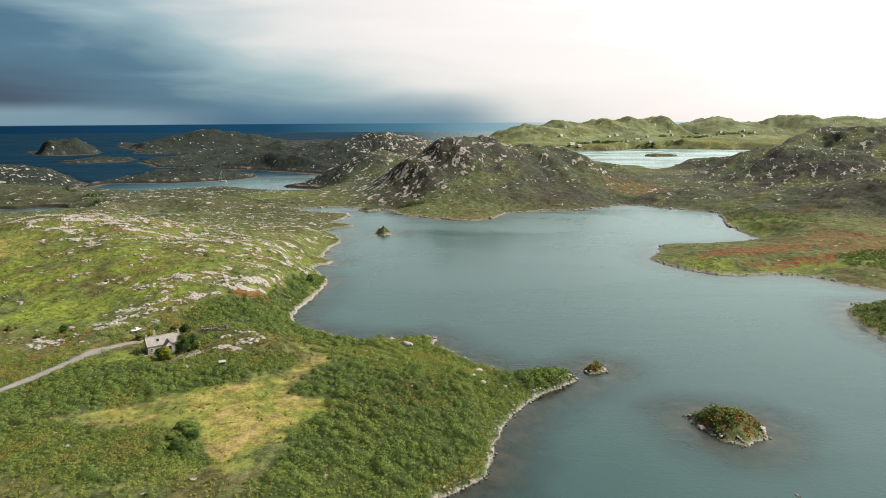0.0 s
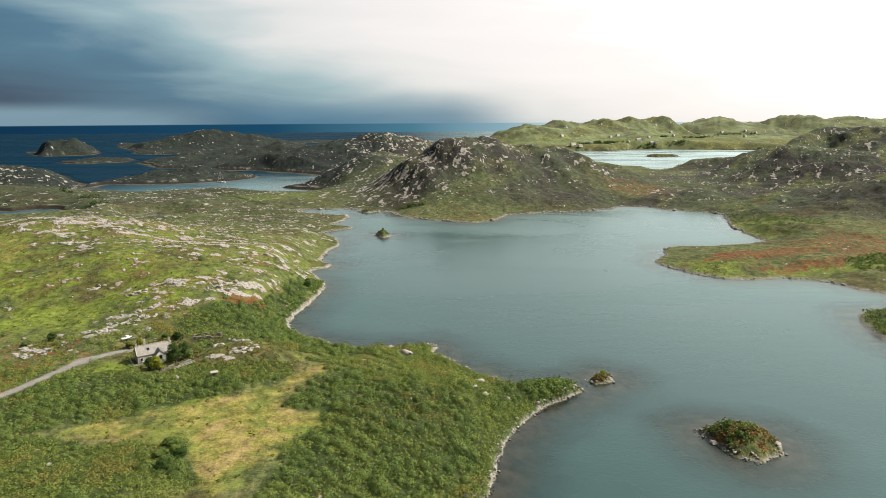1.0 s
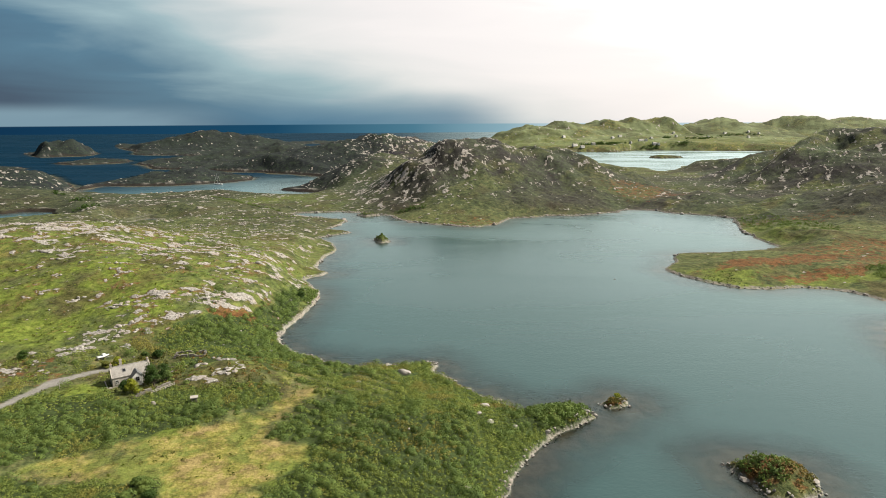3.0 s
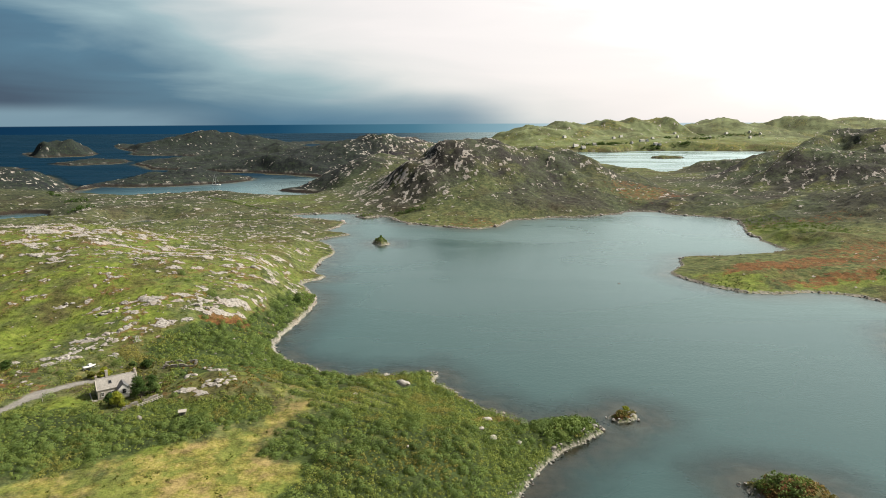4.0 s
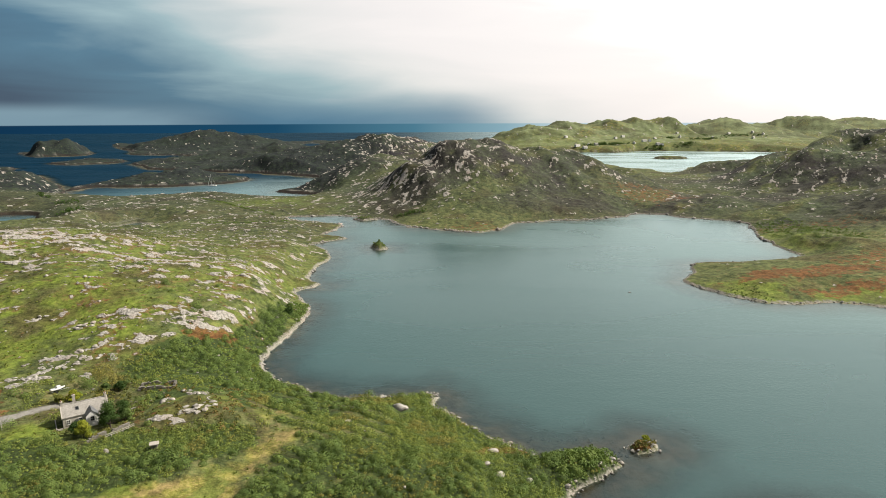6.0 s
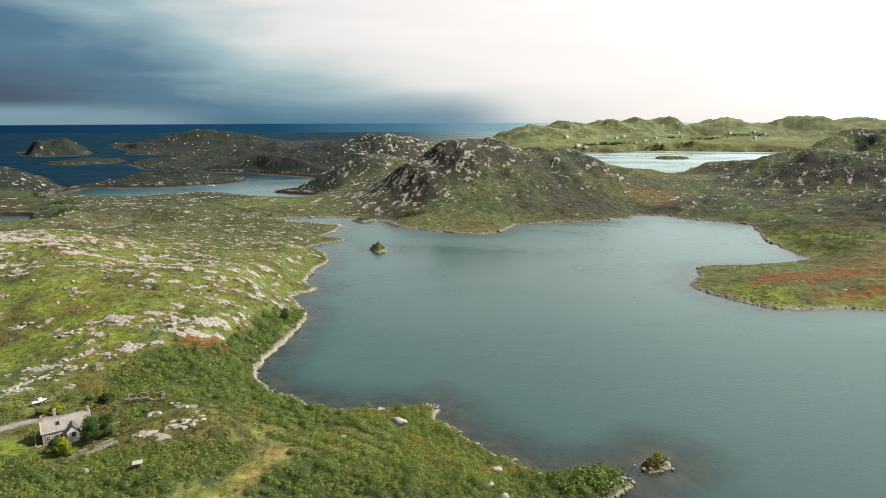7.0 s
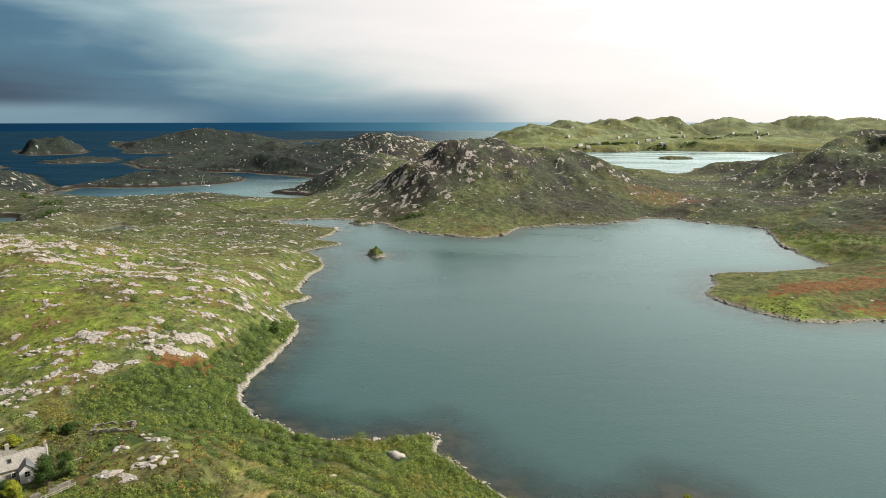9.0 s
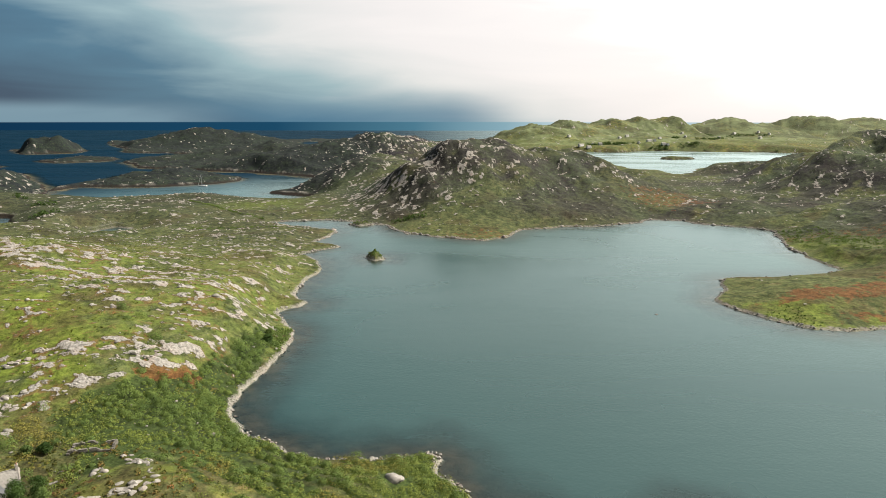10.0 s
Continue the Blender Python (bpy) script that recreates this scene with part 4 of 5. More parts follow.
def strew(name, x, y, z, size, mat, label, flat=0.6, detail=1, turn=None, stretch=1.5):
    """Many stones as one mesh."""
    kinds = [rock_shape(50 + i, detail, flat) for i in range(9)]
    vs, fs, at = [], [], 0
    pick = rng.integers(0, 9, len(x))
    turn = rng.uniform(0, 2 * np.pi, len(x)) if turn is None else turn + rng.normal(size=len(x)) * 0.3
    for i, (v, f) in enumerate(kinds):
        w = np.where(pick == i)[0]
        c, s = np.cos(turn[w])[:, None], np.sin(turn[w])[:, None]
        sx = size[w][:, None] * rng.uniform(1.0, stretch, (len(w), 1))
        px, py, pz = v[None, :, 0] * sx, v[None, :, 1] * size[w][:, None], v[None, :, 2] * size[w][:, None] * rng.uniform(0.7, 1.2, (len(w), 1))
        p = np.stack([x[w][:, None] + px * c - py * s, y[w][:, None] + px * s + py * c, z[w][:, None] + pz], -1).reshape(-1, 3)
        fs.append((f[None] + (np.arange(len(w)) * len(v))[:, None, None]).reshape(-1, 3) + at)
        vs.append(p)
        at += len(p)
    return tagged(mesh_object(name, np.concatenate(vs), np.concatenate(fs), mat), label, "rock", kind="stuff")


def build_outcrops():
    x, y = scatter(-340, 60, 200, 620, 1.6)
    x2, y2 = scatter(-420, 800, 560, 1500, 4.2)
    keep, keep2 = (np.abs(x) < (y + 40) * 0.8), (np.abs(x2) < (y2 + 40) * 0.8)
    x, y = np.concatenate([x[keep], x2[keep2]]), np.concatenate([y[keep], y2[keep2]])
    z, k = land(x, y, True)
    keep = (k["d"] > 3) & (k["rock"] > 0.04 + rng.uniform(-0.08, 0.12, len(x))) & (road_distance(x, y) > 4) & (off_house(x, y) > 0.5)
    x, y, z = x[keep], y[keep], z[keep]
    far = step(np.hypot(x, y), 450, 800)
    size = np.exp(rng.normal(size=len(x)) * 0.62) * (0.62 + 0.75 * far) * (0.8 + 1.6 * np.clip(k["rock"][keep], 0, 0.4))
    size = np.minimum(size, 1.9 + 1.3 * far)
    return strew("rock_outcrops", x, y, z - 0.10 * size, size, STONE, "pale lichened rock breaking through the moor", 0.85, 1, 0.22 + 0.6 * gnoise(x / 30, y / 30, 180), 1.9)


def shore_places(gap, x0, x1, y0, y1, lo, hi):
    x, y = scatter(x0, x1, y0, y1, gap)
    z, k = land(x, y, True)
    keep = (k["d"] > lo) & (k["d"] < hi)
    return x[keep], y[keep], z[keep]


def build_shore():
    x, y, z = shore_places(0.85, -100, 110, 130, 420, -0.8, 2.6)
    size = np.exp(rng.normal(size=len(x)) * 0.55) * 0.44
    near = (y < 270) & (x > -60)
    big = near & (size > np.sort(size[near])[-290])
    x3, y3, z3 = shore_places(1.5, -200, 330, 345, 690, -0.6, 1.9)
    s3 = np.exp(rng.normal(size=len(x3)) * 0.5) * (0.75 + 0.45 * (y3 > 520))
    deep_in = land(x, y, True)[1]["d"] - 1.4
    rest = (rng.uniform(0, 1, len(x)) < 0.50 - np.where(y < 235, 1.2, 0.25) * np.maximum(deep_in, 0) + 0.9 * fbm(x, y, 14, 2, 171)) & ~big
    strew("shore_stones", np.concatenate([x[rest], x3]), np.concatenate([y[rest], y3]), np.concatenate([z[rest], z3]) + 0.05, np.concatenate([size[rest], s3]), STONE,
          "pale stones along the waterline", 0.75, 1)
    meshes = []
    for i in range(10):
        v, f = rock_shape(300 + i, 1, 0.75)
        me = bpy.data.meshes.new("boulder")
        me.from_pydata(v.tolist(), [], f.tolist())
        me.materials.append(STONE)
        meshes.append(me)
    for i in np.where(big)[0]:
        ob = new("boulder", meshes[rng.integers(0, 10)])
        ob.matrix_world = pose(x[i], y[i], max(z[i], -0.1) + 0.22 * size[i], *rng.uniform(-15, 15, 2), rng.uniform(0, 360)) @ Matrix.Diagonal((*(size[i] * rng.uniform(0.65, 1.25, 3)), 1))
        tagged(ob, "pale grey boulder on the loch shore", "boulder", "shore boulders")


build_outcrops()
build_shore()


def build_loose_stones():
    """Small pale stones lying about the slopes."""
    x, y = scatter(-330, -60, 225, 470, 5.2)
    z, k = land(x, y, True)
    keep = (k["d"] > 3) & (np.abs(x) < (y + 40) * 0.8) & (rng.uniform(0, 1, len(x)) < 0.30 + 0.7 * fbm(x, y, 30, 3, 150)) & (off_house(x, y) > 0.3) & (road_distance(x, y) > 3)
    x, y, z = x[keep], y[keep], z[keep]
    strew("loose_stones", x, y, z + 0.12, np.exp(rng.normal(size=len(x)) * 0.5) * 0.55, STONE, "small pale stones lying about the slopes", 0.7, 1)


build_loose_stones()


def lone_rock(x, y, size, label, seed, flat=0.7, tall=1.0):
    v, f = rock_shape(seed, 3 if size > 2 else 2, flat)
    swell = np.array([noise.fractal(Vector(p) * 3.1 + Vector((seed, 0, 0)), 0.9, 2.1, 4) for p in v])
    v = v * (1 + 0.16 * swell)[:, None]
    ob = mesh_object("boulder", v, f, STONE)
    ob.matrix_world = pose(x, y, max(height_at(x, y), -0.3) + 0.12 * size * flat * tall, 0, 0, seed * 40) @ Matrix.Diagonal((size * 1.2, size, size * tall, 1))
    tagged(ob, label, "boulder")


for n_, (x_, y_, size_, tall_, label_) in enumerate([
        (-13.2, 236.8, 4.2, 0.95, "large rounded pinkish boulder in bracken"), (13.5, 212, 2.6, 1.0, "white-faced boulder among red bracken"), (14, 197, 2.2, 0.8, "pale slab of rock in bracken"),
        (11, 200, 1.8, 0.8, "pale slab of rock in bracken"), (21.5, 197, 2.0, 1.0, "pale rock standing in bracken"), (6.4, 166, 1.4, 1.0, "small white rock in bracken"), (-28, 139.5, 1.2, 1.0, "small white rock in bracken"),
        (-105, 157.5, 1.0, 1.0, "small white rock in bracken"), (-97, 150, 1.5, 0.8, "pale rock in bracken"), (-86.4, 201.0, 1.5, 1.7, "upright pale stone in scrub"), (-28, 223, 2.2, 0.5, "flat pink rock among ferns"),
        (-22, 216, 1.0, 0.9, "small white rock in bracken"), (-9, 186, 1.1, 1.0, "small white rock in bracken"), (101, 383, 1.8, 0.7, "dark rock awash in the loch"), (88, 139, 2.2, 0.5, "dark rock awash in the loch"),
        (76, 181, 1.5, 0.8, "pale boulder on an islet"), (93, 180, 2.6, 1.0, "pale boulder on an islet"), (262, 585, 2.0, 0.6, "dark rock awash in the loch")]):
    lone_rock(x_, y_, size_, label_, 400 + n_, 0.75, tall_)
SLABS = []
for n_ in range(8):
    v_, f_ = rock_shape(700 + n_, 1, 0.8)
    me_ = bpy.data.meshes.new("slab")
    me_.from_pydata(v_.tolist(), [], f_.tolist())
    me_.materials.append(STONE)
    SLABS.append(me_)


def build_ledge(x, y, long, deep, turn, count, seed):
    """Slabs that break out of the turf in low steps, each a part."""
    r = np.random.default_rng(seed)
    ob = thing("rock_ledge", "pale stepped rock ledge breaking out of turf", "rock", (x, y, height_at(x, y)), turn)
    home = ob.matrix_world.inverted()
    c, s = math.cos(radians(turn)), math.sin(radians(turn))
    for i in range(count):
        size = r.uniform(1.1, 2.7)
        a, b = r.normal() * 0.27 * long, r.normal() * 0.27 * deep
        px, py = x + a * c - b * s, y + a * s + b * c
        slab = new("slab", SLABS[r.integers(0, 8)])
        slab.parent = ob
        slab.matrix_local = home @ pose(px, py, height_at(px, py) - 0.02 * size, *r.uniform(-16, 16, 2), turn + r.normal() * 14) @ Matrix.Diagonal((size * r.uniform(1.0, 1.7), size * 0.85, size * r.uniform(0.6, 0.9), 1))


for x_, y_, long_, deep_, turn_, count_ in ((-76.0, 234.5, 11, 5.0, -25, 17), (-72.0, 221.5, 13, 4.5, 28, 20), (-130, 254, 26, 5, 38, 24), (-104, 292, 30, 6, 12, 26), (-215, 388, 40, 12, 0, 26),
                                               (-165, 350, 22, 4, 5, 16), (-148, 340, 16, 4, 8, 14), (-112, 392, 20, 7, -30, 18), (-136, 402, 20, 5, -20, 14), (-100, 446, 18, 6, 0, 14), (-138, 282, 10, 4, 15, 10), (-160, 290, 11, 4, 30, 10)):
    build_ledge(x_, y_, long_, deep_, turn_, count_, int(abs(x_)) + 7)
for n_ in range(34):       # reef between the headland and the small islet
    u_ = rng.uniform(0, 1)
    x_, y_ = (26 + 20 * u_ + rng.normal() * 1.2, 223 + rng.normal() * 1.0 + 2 * u_) if n_ < 22 else (47 + 5 * u_, 216 + rng.normal() * 1.2)
    lone_rock(x_, y_, rng.uniform(0.5, 1.5), "dark wet rock of a low reef", 500 + n_, 0.6, 0.55)


# ---- building materials ----
def plain(name, low, high, scale, rough=0.85, bump=0.3, metal=0.0, spec=0.3):
    """A worn surface between two colours, with grain at two scales."""
    m, n = material(name)
    pos = n.add("ShaderNodeTexCoord").outputs["Object"]
    v = n.math("ADD", n.math("MULTIPLY", n.noise(pos, scale, 5.0, 0.65), 0.6), n.math("MULTIPLY", n.noise(pos, scale * 0.15, 3.0, 0.5), 0.4))
    finish(n, n.ramp(v, [(0.36, low), (0.62, high)]), rough, v, bump, 0.03, metal, spec)
    return m


HARLING = plain("lime_harling", (0.31, 0.28, 0.245), (0.48, 0.445, 0.40), 2.0)
SLATE = plain("weathered_slate", (0.21, 0.195, 0.18), (0.38, 0.36, 0.33), 3.0, 0.7)
WHITEWASH = plain("whitewash", (0.66, 0.65, 0.62), (0.82, 0.81, 0.79), 1.5)
DARK_SLATE = plain("dark_slate", (0.075, 0.080, 0.088), (0.15, 0.155, 0.16), 1.5, 0.6)
DRY_STONE = plain("dry_stone", (0.09, 0.082, 0.068), (0.27, 0.25, 0.22), 3.5, 0.95, 0.9)
GREY_WOOD = plain("weathered_wood", (0.30, 0.28, 0.24), (0.50, 0.47, 0.42), 6.0)
BARK = plain("bark", (0.05, 0.042, 0.032), (0.12, 0.10, 0.08), 8.0, 0.95, 0.8)
GELCOAT = plain("white_gelcoat", (0.74, 0.74, 0.73), (0.82, 0.82, 0.81), 1.0, 0.35, 0.02, 0.0, 0.5)
BLUE_PAINT = plain("dark_blue_paint", (0.03, 0.05, 0.09), (0.05, 0.08, 0.13), 2.0, 0.4, 0.05)
STEEL = plain("galvanised_steel", (0.32, 0.33, 0.34), (0.48, 0.49, 0.50), 9.0, 0.5, 0.1, 0.8)
RUBBER = plain("black_rubber", (0.015, 0.015, 0.015), (0.035, 0.035, 0.035), 9.0, 0.8)
CLAY = plain("clay_pot", (0.28, 0.16, 0.10), (0.42, 0.26, 0.17), 7.0)
GRAVEL = plain("track_gravel", (0.17, 0.16, 0.145), (0.30, 0.285, 0.26), 1.6, 0.95, 0.6)
DARK_DOOR = plain("painted_door", (0.06, 0.07, 0.06), (0.09, 0.10, 0.09), 5.0, 0.5)


def pane_material():
    m, n = material("window_glass")
    finish(n, (0.012, 0.014, 0.016), 0.06, spec=0.6)
    return m


PANE = pane_material()


def box(bm, x0, x1, y0, y1, z0, z1, m=None):
    r = bmesh.ops.create_cube(bm, size=1.0, matrix=(m or Matrix()) @ Matrix.Translation(((x0 + x1) / 2, (y0 + y1) / 2, (z0 + z1) / 2)) @ Matrix.Diagonal((x1 - x0, y1 - y0, z1 - z0, 1)))
    return r["verts"]


def rod(bm, a, b, r0, r1=None, sides=8):
    a, b = Vector(a), Vector(b)
    m = Matrix.Translation((a + b) / 2) @ (b - a).to_track_quat("Z", "Y").to_matrix().to_4x4()
    bmesh.ops.create_cone(bm, cap_ends=True, segments=sides, radius1=r0, radius2=r0 if r1 is None else r1, depth=(b - a).length, matrix=m)


def prism(bm, profile, y0, y1, m=None):
    """A profile of (x, z) corners drawn out along y."""
    m = m or Matrix()
    a, b = [bm.verts.new(m @ Vector((x, y0, z))) for x, z in profile], [bm.verts.new(m @ Vector((x, y1, z))) for x, z in profile]
    k = len(profile)
    bm.faces.new(a)
    bm.faces.new(b[::-1])
    for i in range(k):
        bm.faces.new((a[i], b[i], b[(i + 1) % k], a[(i + 1) % k]))
    bmesh.ops.recalc_face_normals(bm, faces=bm.faces)


TURN_90 = Matrix.Rotation(radians(90), 4, "Z")


def gable_walls(long, wide, eaves, ridge, m=None):
    bm = bmesh.new()
    h = wide / 2
    prism(bm, [(-h, -0.6), (h, -0.6), (h, eaves), (0, ridge), (-h, eaves)], -long / 2, long / 2, (m or Matrix()) @ TURN_90)
    return bm


def gable_roof(long, wide, eaves, ridge, over=0.22, thick=0.14, m=None):
    """Two slopes with a thickness, the ridge along x."""
    bm = bmesh.new()
    h, k = wide / 2, (ridge - eaves) / (wide / 2)
    for side in (-1, 1):
        e = h + over
        prof = [(0, ridge + 0.03), (side * e, ridge + 0.03 - k * e), (side * e, ridge + 0.03 - k * e + thick), (0, ridge + 0.03 + thick)]
        prism(bm, prof if side > 0 else prof[::-1], -long / 2 - over * 0.4, long / 2 + over * 0.4, (m or Matrix()) @ TURN_90)
    return bm


def slated(parent, long, wide, eaves, ridge, rows=14):
    """Courses of slate that step down each slope, each a strip of its own."""
    h, k = wide / 2 + 0.2, (ridge - eaves) / (wide / 2)
    for side in (-1, 1):
        for i in range(rows):
            a, b = h * i / rows, h * (i + 1) / rows + 0.03
            z0, z1 = ridge + 0.17 - k * a, ridge + 0.19 - k * b
            prof = [(side * a, z0), (side * b, z1), (side * b, z1 + 0.035), (side * a, z0 + 0.01)]
            bm = bmesh.new()
            prism(bm, prof if side > 0 else prof[::-1], -long / 2 - 0.08, long / 2 + 0.08, TURN_90)
            part("slate_course", bm, SLATE, parent)


def chimney(parent, x, y, z0, z1, mat, pots=2, size=(0.55, 0.85)):
    bm = bmesh.new()
    sx, sy = size
    box(bm, x - sx / 2, x + sx / 2, y - sy / 2, y + sy / 2, z0, z1)
    box(bm, x - sx / 2 - 0.07, x + sx / 2 + 0.07, y - sy / 2 - 0.07, y + sy / 2 + 0.07, z1 - 0.18, z1 - 0.04)
    stack = part("chimney", bm, mat, parent)
    for i in range(pots):
        bm = bmesh.new()
        py = y + (i - (pots - 1) / 2) * 0.38
        rod(bm, (x, py, z1 - 0.05), (x, py, z1 + 0.38), 0.13, 0.10, 10)
        part("chimney_pot", bm, CLAY, stack, "small clay chimney pot")
    return stack


def window(parent, x, y, z, w, h, out, frame_mat=WHITEWASH):
    """A window in a wall that faces out (unit x, y)."""
    m = Matrix.Translation((x, y, z)) @ Vector((out[0], out[1], 0)).to_track_quat("Y", "Z").to_matrix().to_4x4()
    bm = bmesh.new()
    t = 0.09
    for a in ((-w / 2 - t, -w / 2, 0, h), (w / 2, w / 2 + t, 0, h), (-w / 2 - t, w / 2 + t, h, h + t), (-w / 2, w / 2, h / 2 - 0.03, h / 2 + 0.03), (-0.02, 0.02, 0, h)):
        box(bm, a[0], a[1], -0.06, 0.05, a[2], a[3], m)
    box(bm, -w / 2 - 0.15, w / 2 + 0.15, -0.06, 0.12, -0.12, 0.0, m)
    fr = part("window", bm, frame_mat, parent, "small sash window with a pale frame")
    bm = bmesh.new()
    box(bm, -w / 2, w / 2, -0.05, 0.015, 0, h, m)
    part("pane", bm, PANE, fr, "dark window glass")
    return fr


def build_cottage():
    z = height_at(*HOUSE_AT)
    ob = thing("cottage", "grey stone cottage with slate roof and three chimneys", "house", (*HOUSE_AT, z), HOUSE_TURN)
    long, wide, eaves, ridge = 11.5, 6.2, 3.1, 5.6
    part("wall", gable_walls(long, wide, eaves, ridge), HARLING, ob)
    roof = part("roof", gable_roof(long, wide, eaves, ridge), SLATE, ob, "weathered pale grey slate roof")
    slated(roof, long, wide, eaves, ridge)
    bm = bmesh.new()
    box(bm, -long / 2 - 0.05, long / 2 + 0.05, -0.14, 0.14, ridge + 0.16, ridge + 0.30)
    part("ridge_tiles", bm, SLATE, roof)
    for x in (-long / 2 - 0.1, long / 2 + 0.1):       # raised gable skews
        bm = bmesh.new()
        for side in (-1, 1):
            prof = [(0, ridge + 0.1), (side * 3.35, eaves - 0.12), (side * 3.35, eaves + 0.20), (0, ridge + 0.44)]
            prism(bm, prof if side > 0 else prof[::-1], x - 0.14, x + 0.14, TURN_90)
        part("gable_skew", bm, HARLING, ob)
    for x in (-long / 2 + 0.25, long / 2 - 0.25):
        chimney(ob, x, 0, ridge - 0.5, ridge + 1.25, HARLING)
    chimney(ob, -2.2, 3.2, 2.0, ridge + 1.35, HARLING, 1, (0.75, 0.6))
    # front wing with its own gable
    wing = Matrix.Translation((1.3, -3.9, 0)) @ TURN_90
    part("wing_wall", gable_walls(3.6, 3.1, 3.1, 4.6, wing), WHITEWASH, ob, "whitewashed gabled front wing")
    part("wing_roof", gable_roof(3.8, 3.1, 3.1, 4.6, 0.18, 0.13, wing), DARK_SLATE, ob, "dark slate roof of the front wing")
    window(ob, 1.3, -5.7, 1.6, 0.95, 1.25, (0, -1))
    for x in (-4.4, -1.4, 4.2):
        window(ob, x, -3.2, 1.0, 0.8, 1.2, (0, -1))
    window(ob, -5.4, -0.9, 1.0, 0.7, 1.1, (-1, 0))
    bm = bmesh.new()
    box(bm, -2.85, -1.95, -3.26, -3.18, 0, 2.0)
    part("door", bm, DARK_DOOR, ob, "dark painted plank door")
    bm = bmesh.new()
    k = (ridge - eaves) / (wide / 2)
    m = Matrix.Translation((-1.9, -1.55, ridge + 0.25 - 1.55 * k)) @ Matrix.Rotation(math.atan(k), 4, "X")
    box(bm, -0.45, 0.45, -0.55, 0.55, -0.02, 0.10, m)
    light = part("skylight", bm, DARK_SLATE, ob, "dark skylight in the front slope")
    bm = bmesh.new()
    box(bm, -0.36, 0.36, -0.46, 0.46, 0.09, 0.115, m)
    part("pane", bm, PANE, light)
    bm = bmesh.new()      # lean-to at the back
    prism(bm, [(3.1, -0.5), (5.2, -0.5), (5.2, 2.0), (3.1, 2.9)], -3.5, 2.0, Matrix.Rotation(radians(90), 4, "Z") @ Matrix.Scale(-1, 4, (0, 1, 0)))
    part("lean_to", bm, HARLING, ob)
    bm = bmesh.new()      # low wall and step along the west gable
    box(bm, -7.5, -7.25, -3.6, 3.4, -0.5, 0.4)
    box(bm, -7.5, -6.0, -3.8, -3.5, -0.5, 0.45)
    part("yard_wall", bm, HARLING, ob, "low grey wall at the gable foot")


build_cottage()


def rough_wall(name, a, b, tall, thick, label, category, parent=None, gaps=()):
    """A dry-stone wall from a to b with an uneven top, laid in courses of stones of uneven length."""
    a, b = Vector((*a, 0)), Vector((*b, 0))
    d = b - a
    bm = bmesh.new()
    way, ang = d.normalized(), math.atan2(d.y, d.x)
    courses = max(2, round(tall / 0.28))
    for c in range(courses):
        u = -0.1 * (c % 2)
        while u < d.length:
            w = rng.uniform(0.35, 0.8)
            mid = a + way * (u + w / 2)
            top = tall * (0.66 + 0.9 * float(gnoise(np.array([u / 1.7]), np.array([a.x]), 120)[0]) + 0.3)
            if (c + 1) * 0.28 <= top and not any(g0 < u / d.length < g1 for g0, g1 in gaps):
                m = Matrix.Translation((mid.x, mid.y, height_at(mid.x, mid.y) + 0.28 * c + 0.10)) @ Matrix.Rotation(ang + rng.normal() * 0.05, 4, "Z")
                t = thick / 2 * rng.uniform(0.85, 1.1)
                for v in box(bm, -w / 2 + 0.01, w / 2 - 0.01, -t, t, -0.16, 0.15, m):
                    v.co += Vector(rng.normal(size=3) * 0.025)
            u += w
    if parent is not None:
        return part(name, bm, DRY_STONE, parent)
    ob = part(name, bm, DRY_STONE, None, label)
    return tagged(ob, label, category)


rough_wall("garden_wall", (-94.3, 206.4), (-91.4, 210.2), 1.1, 0.55, "low pale dry-stone wall below the cottage garden", "wall")
rough_wall("garden_wall", (-90.1, 211.0), (-87.6, 214.8), 1.1, 0.55, "low pale dry-stone wall below the cottage garden", "wall")
ruin = thing("ruined_cottage", "roofless ruin of low broken stone walls", "ruin")
c0, c1, c2, c3 = (-96.6, 240.2), (-86.8, 242.4), (-87.8, 246.8), (-97.6, 244.6)
for a_, b_, gap_ in ((c0, c1, ((0.40, 0.5),)), (c1, c2, ()), (c2, c3, ((0.2, 0.45),)), (c3, c0, ())):
    cuts = [0.0] + [q for g in gap_ for q in g] + [1.0]
    for u0, u1 in zip(cuts[::2], cuts[1::2]):
        at = [tuple(a_[i] + (b_[i] - a_[i]) * u for i in (0, 1)) for u in (u0, u1)]
        rough_wall("wall", at[0], at[1], 1.05, 0.6, "", "", ruin)


def build_fence(a, b, count):
    ob = thing("fence", "weathered pale timber rail fence by the garden", "fence")
    pts = [Vector((a[0] + (b[0] - a[0]) * i / (count - 1), a[1] + (b[1] - a[1]) * i / (count - 1), 0)) for i in range(count)]
    for p in pts:
        p.z = height_at(p.x, p.y)
        bm = bmesh.new()
        rod(bm, p - Vector((0, 0, 0.3)), p + Vector((0, 0, 1.2)), 0.08, 0.07, 6)
        part("post", bm, GREY_WOOD, ob)
    for p, q in zip(pts, pts[1:]):
        for h in (0.55, 1.0):
            bm = bmesh.new()
            rod(bm, p + Vector((0, 0, h)), q + Vector((0, 0, h)), 0.07, 0.07, 6)
            part("rail", bm, GREY_WOOD, ob)


build_fence((-90.2, 207.9), (-85.6, 214.2), 6)

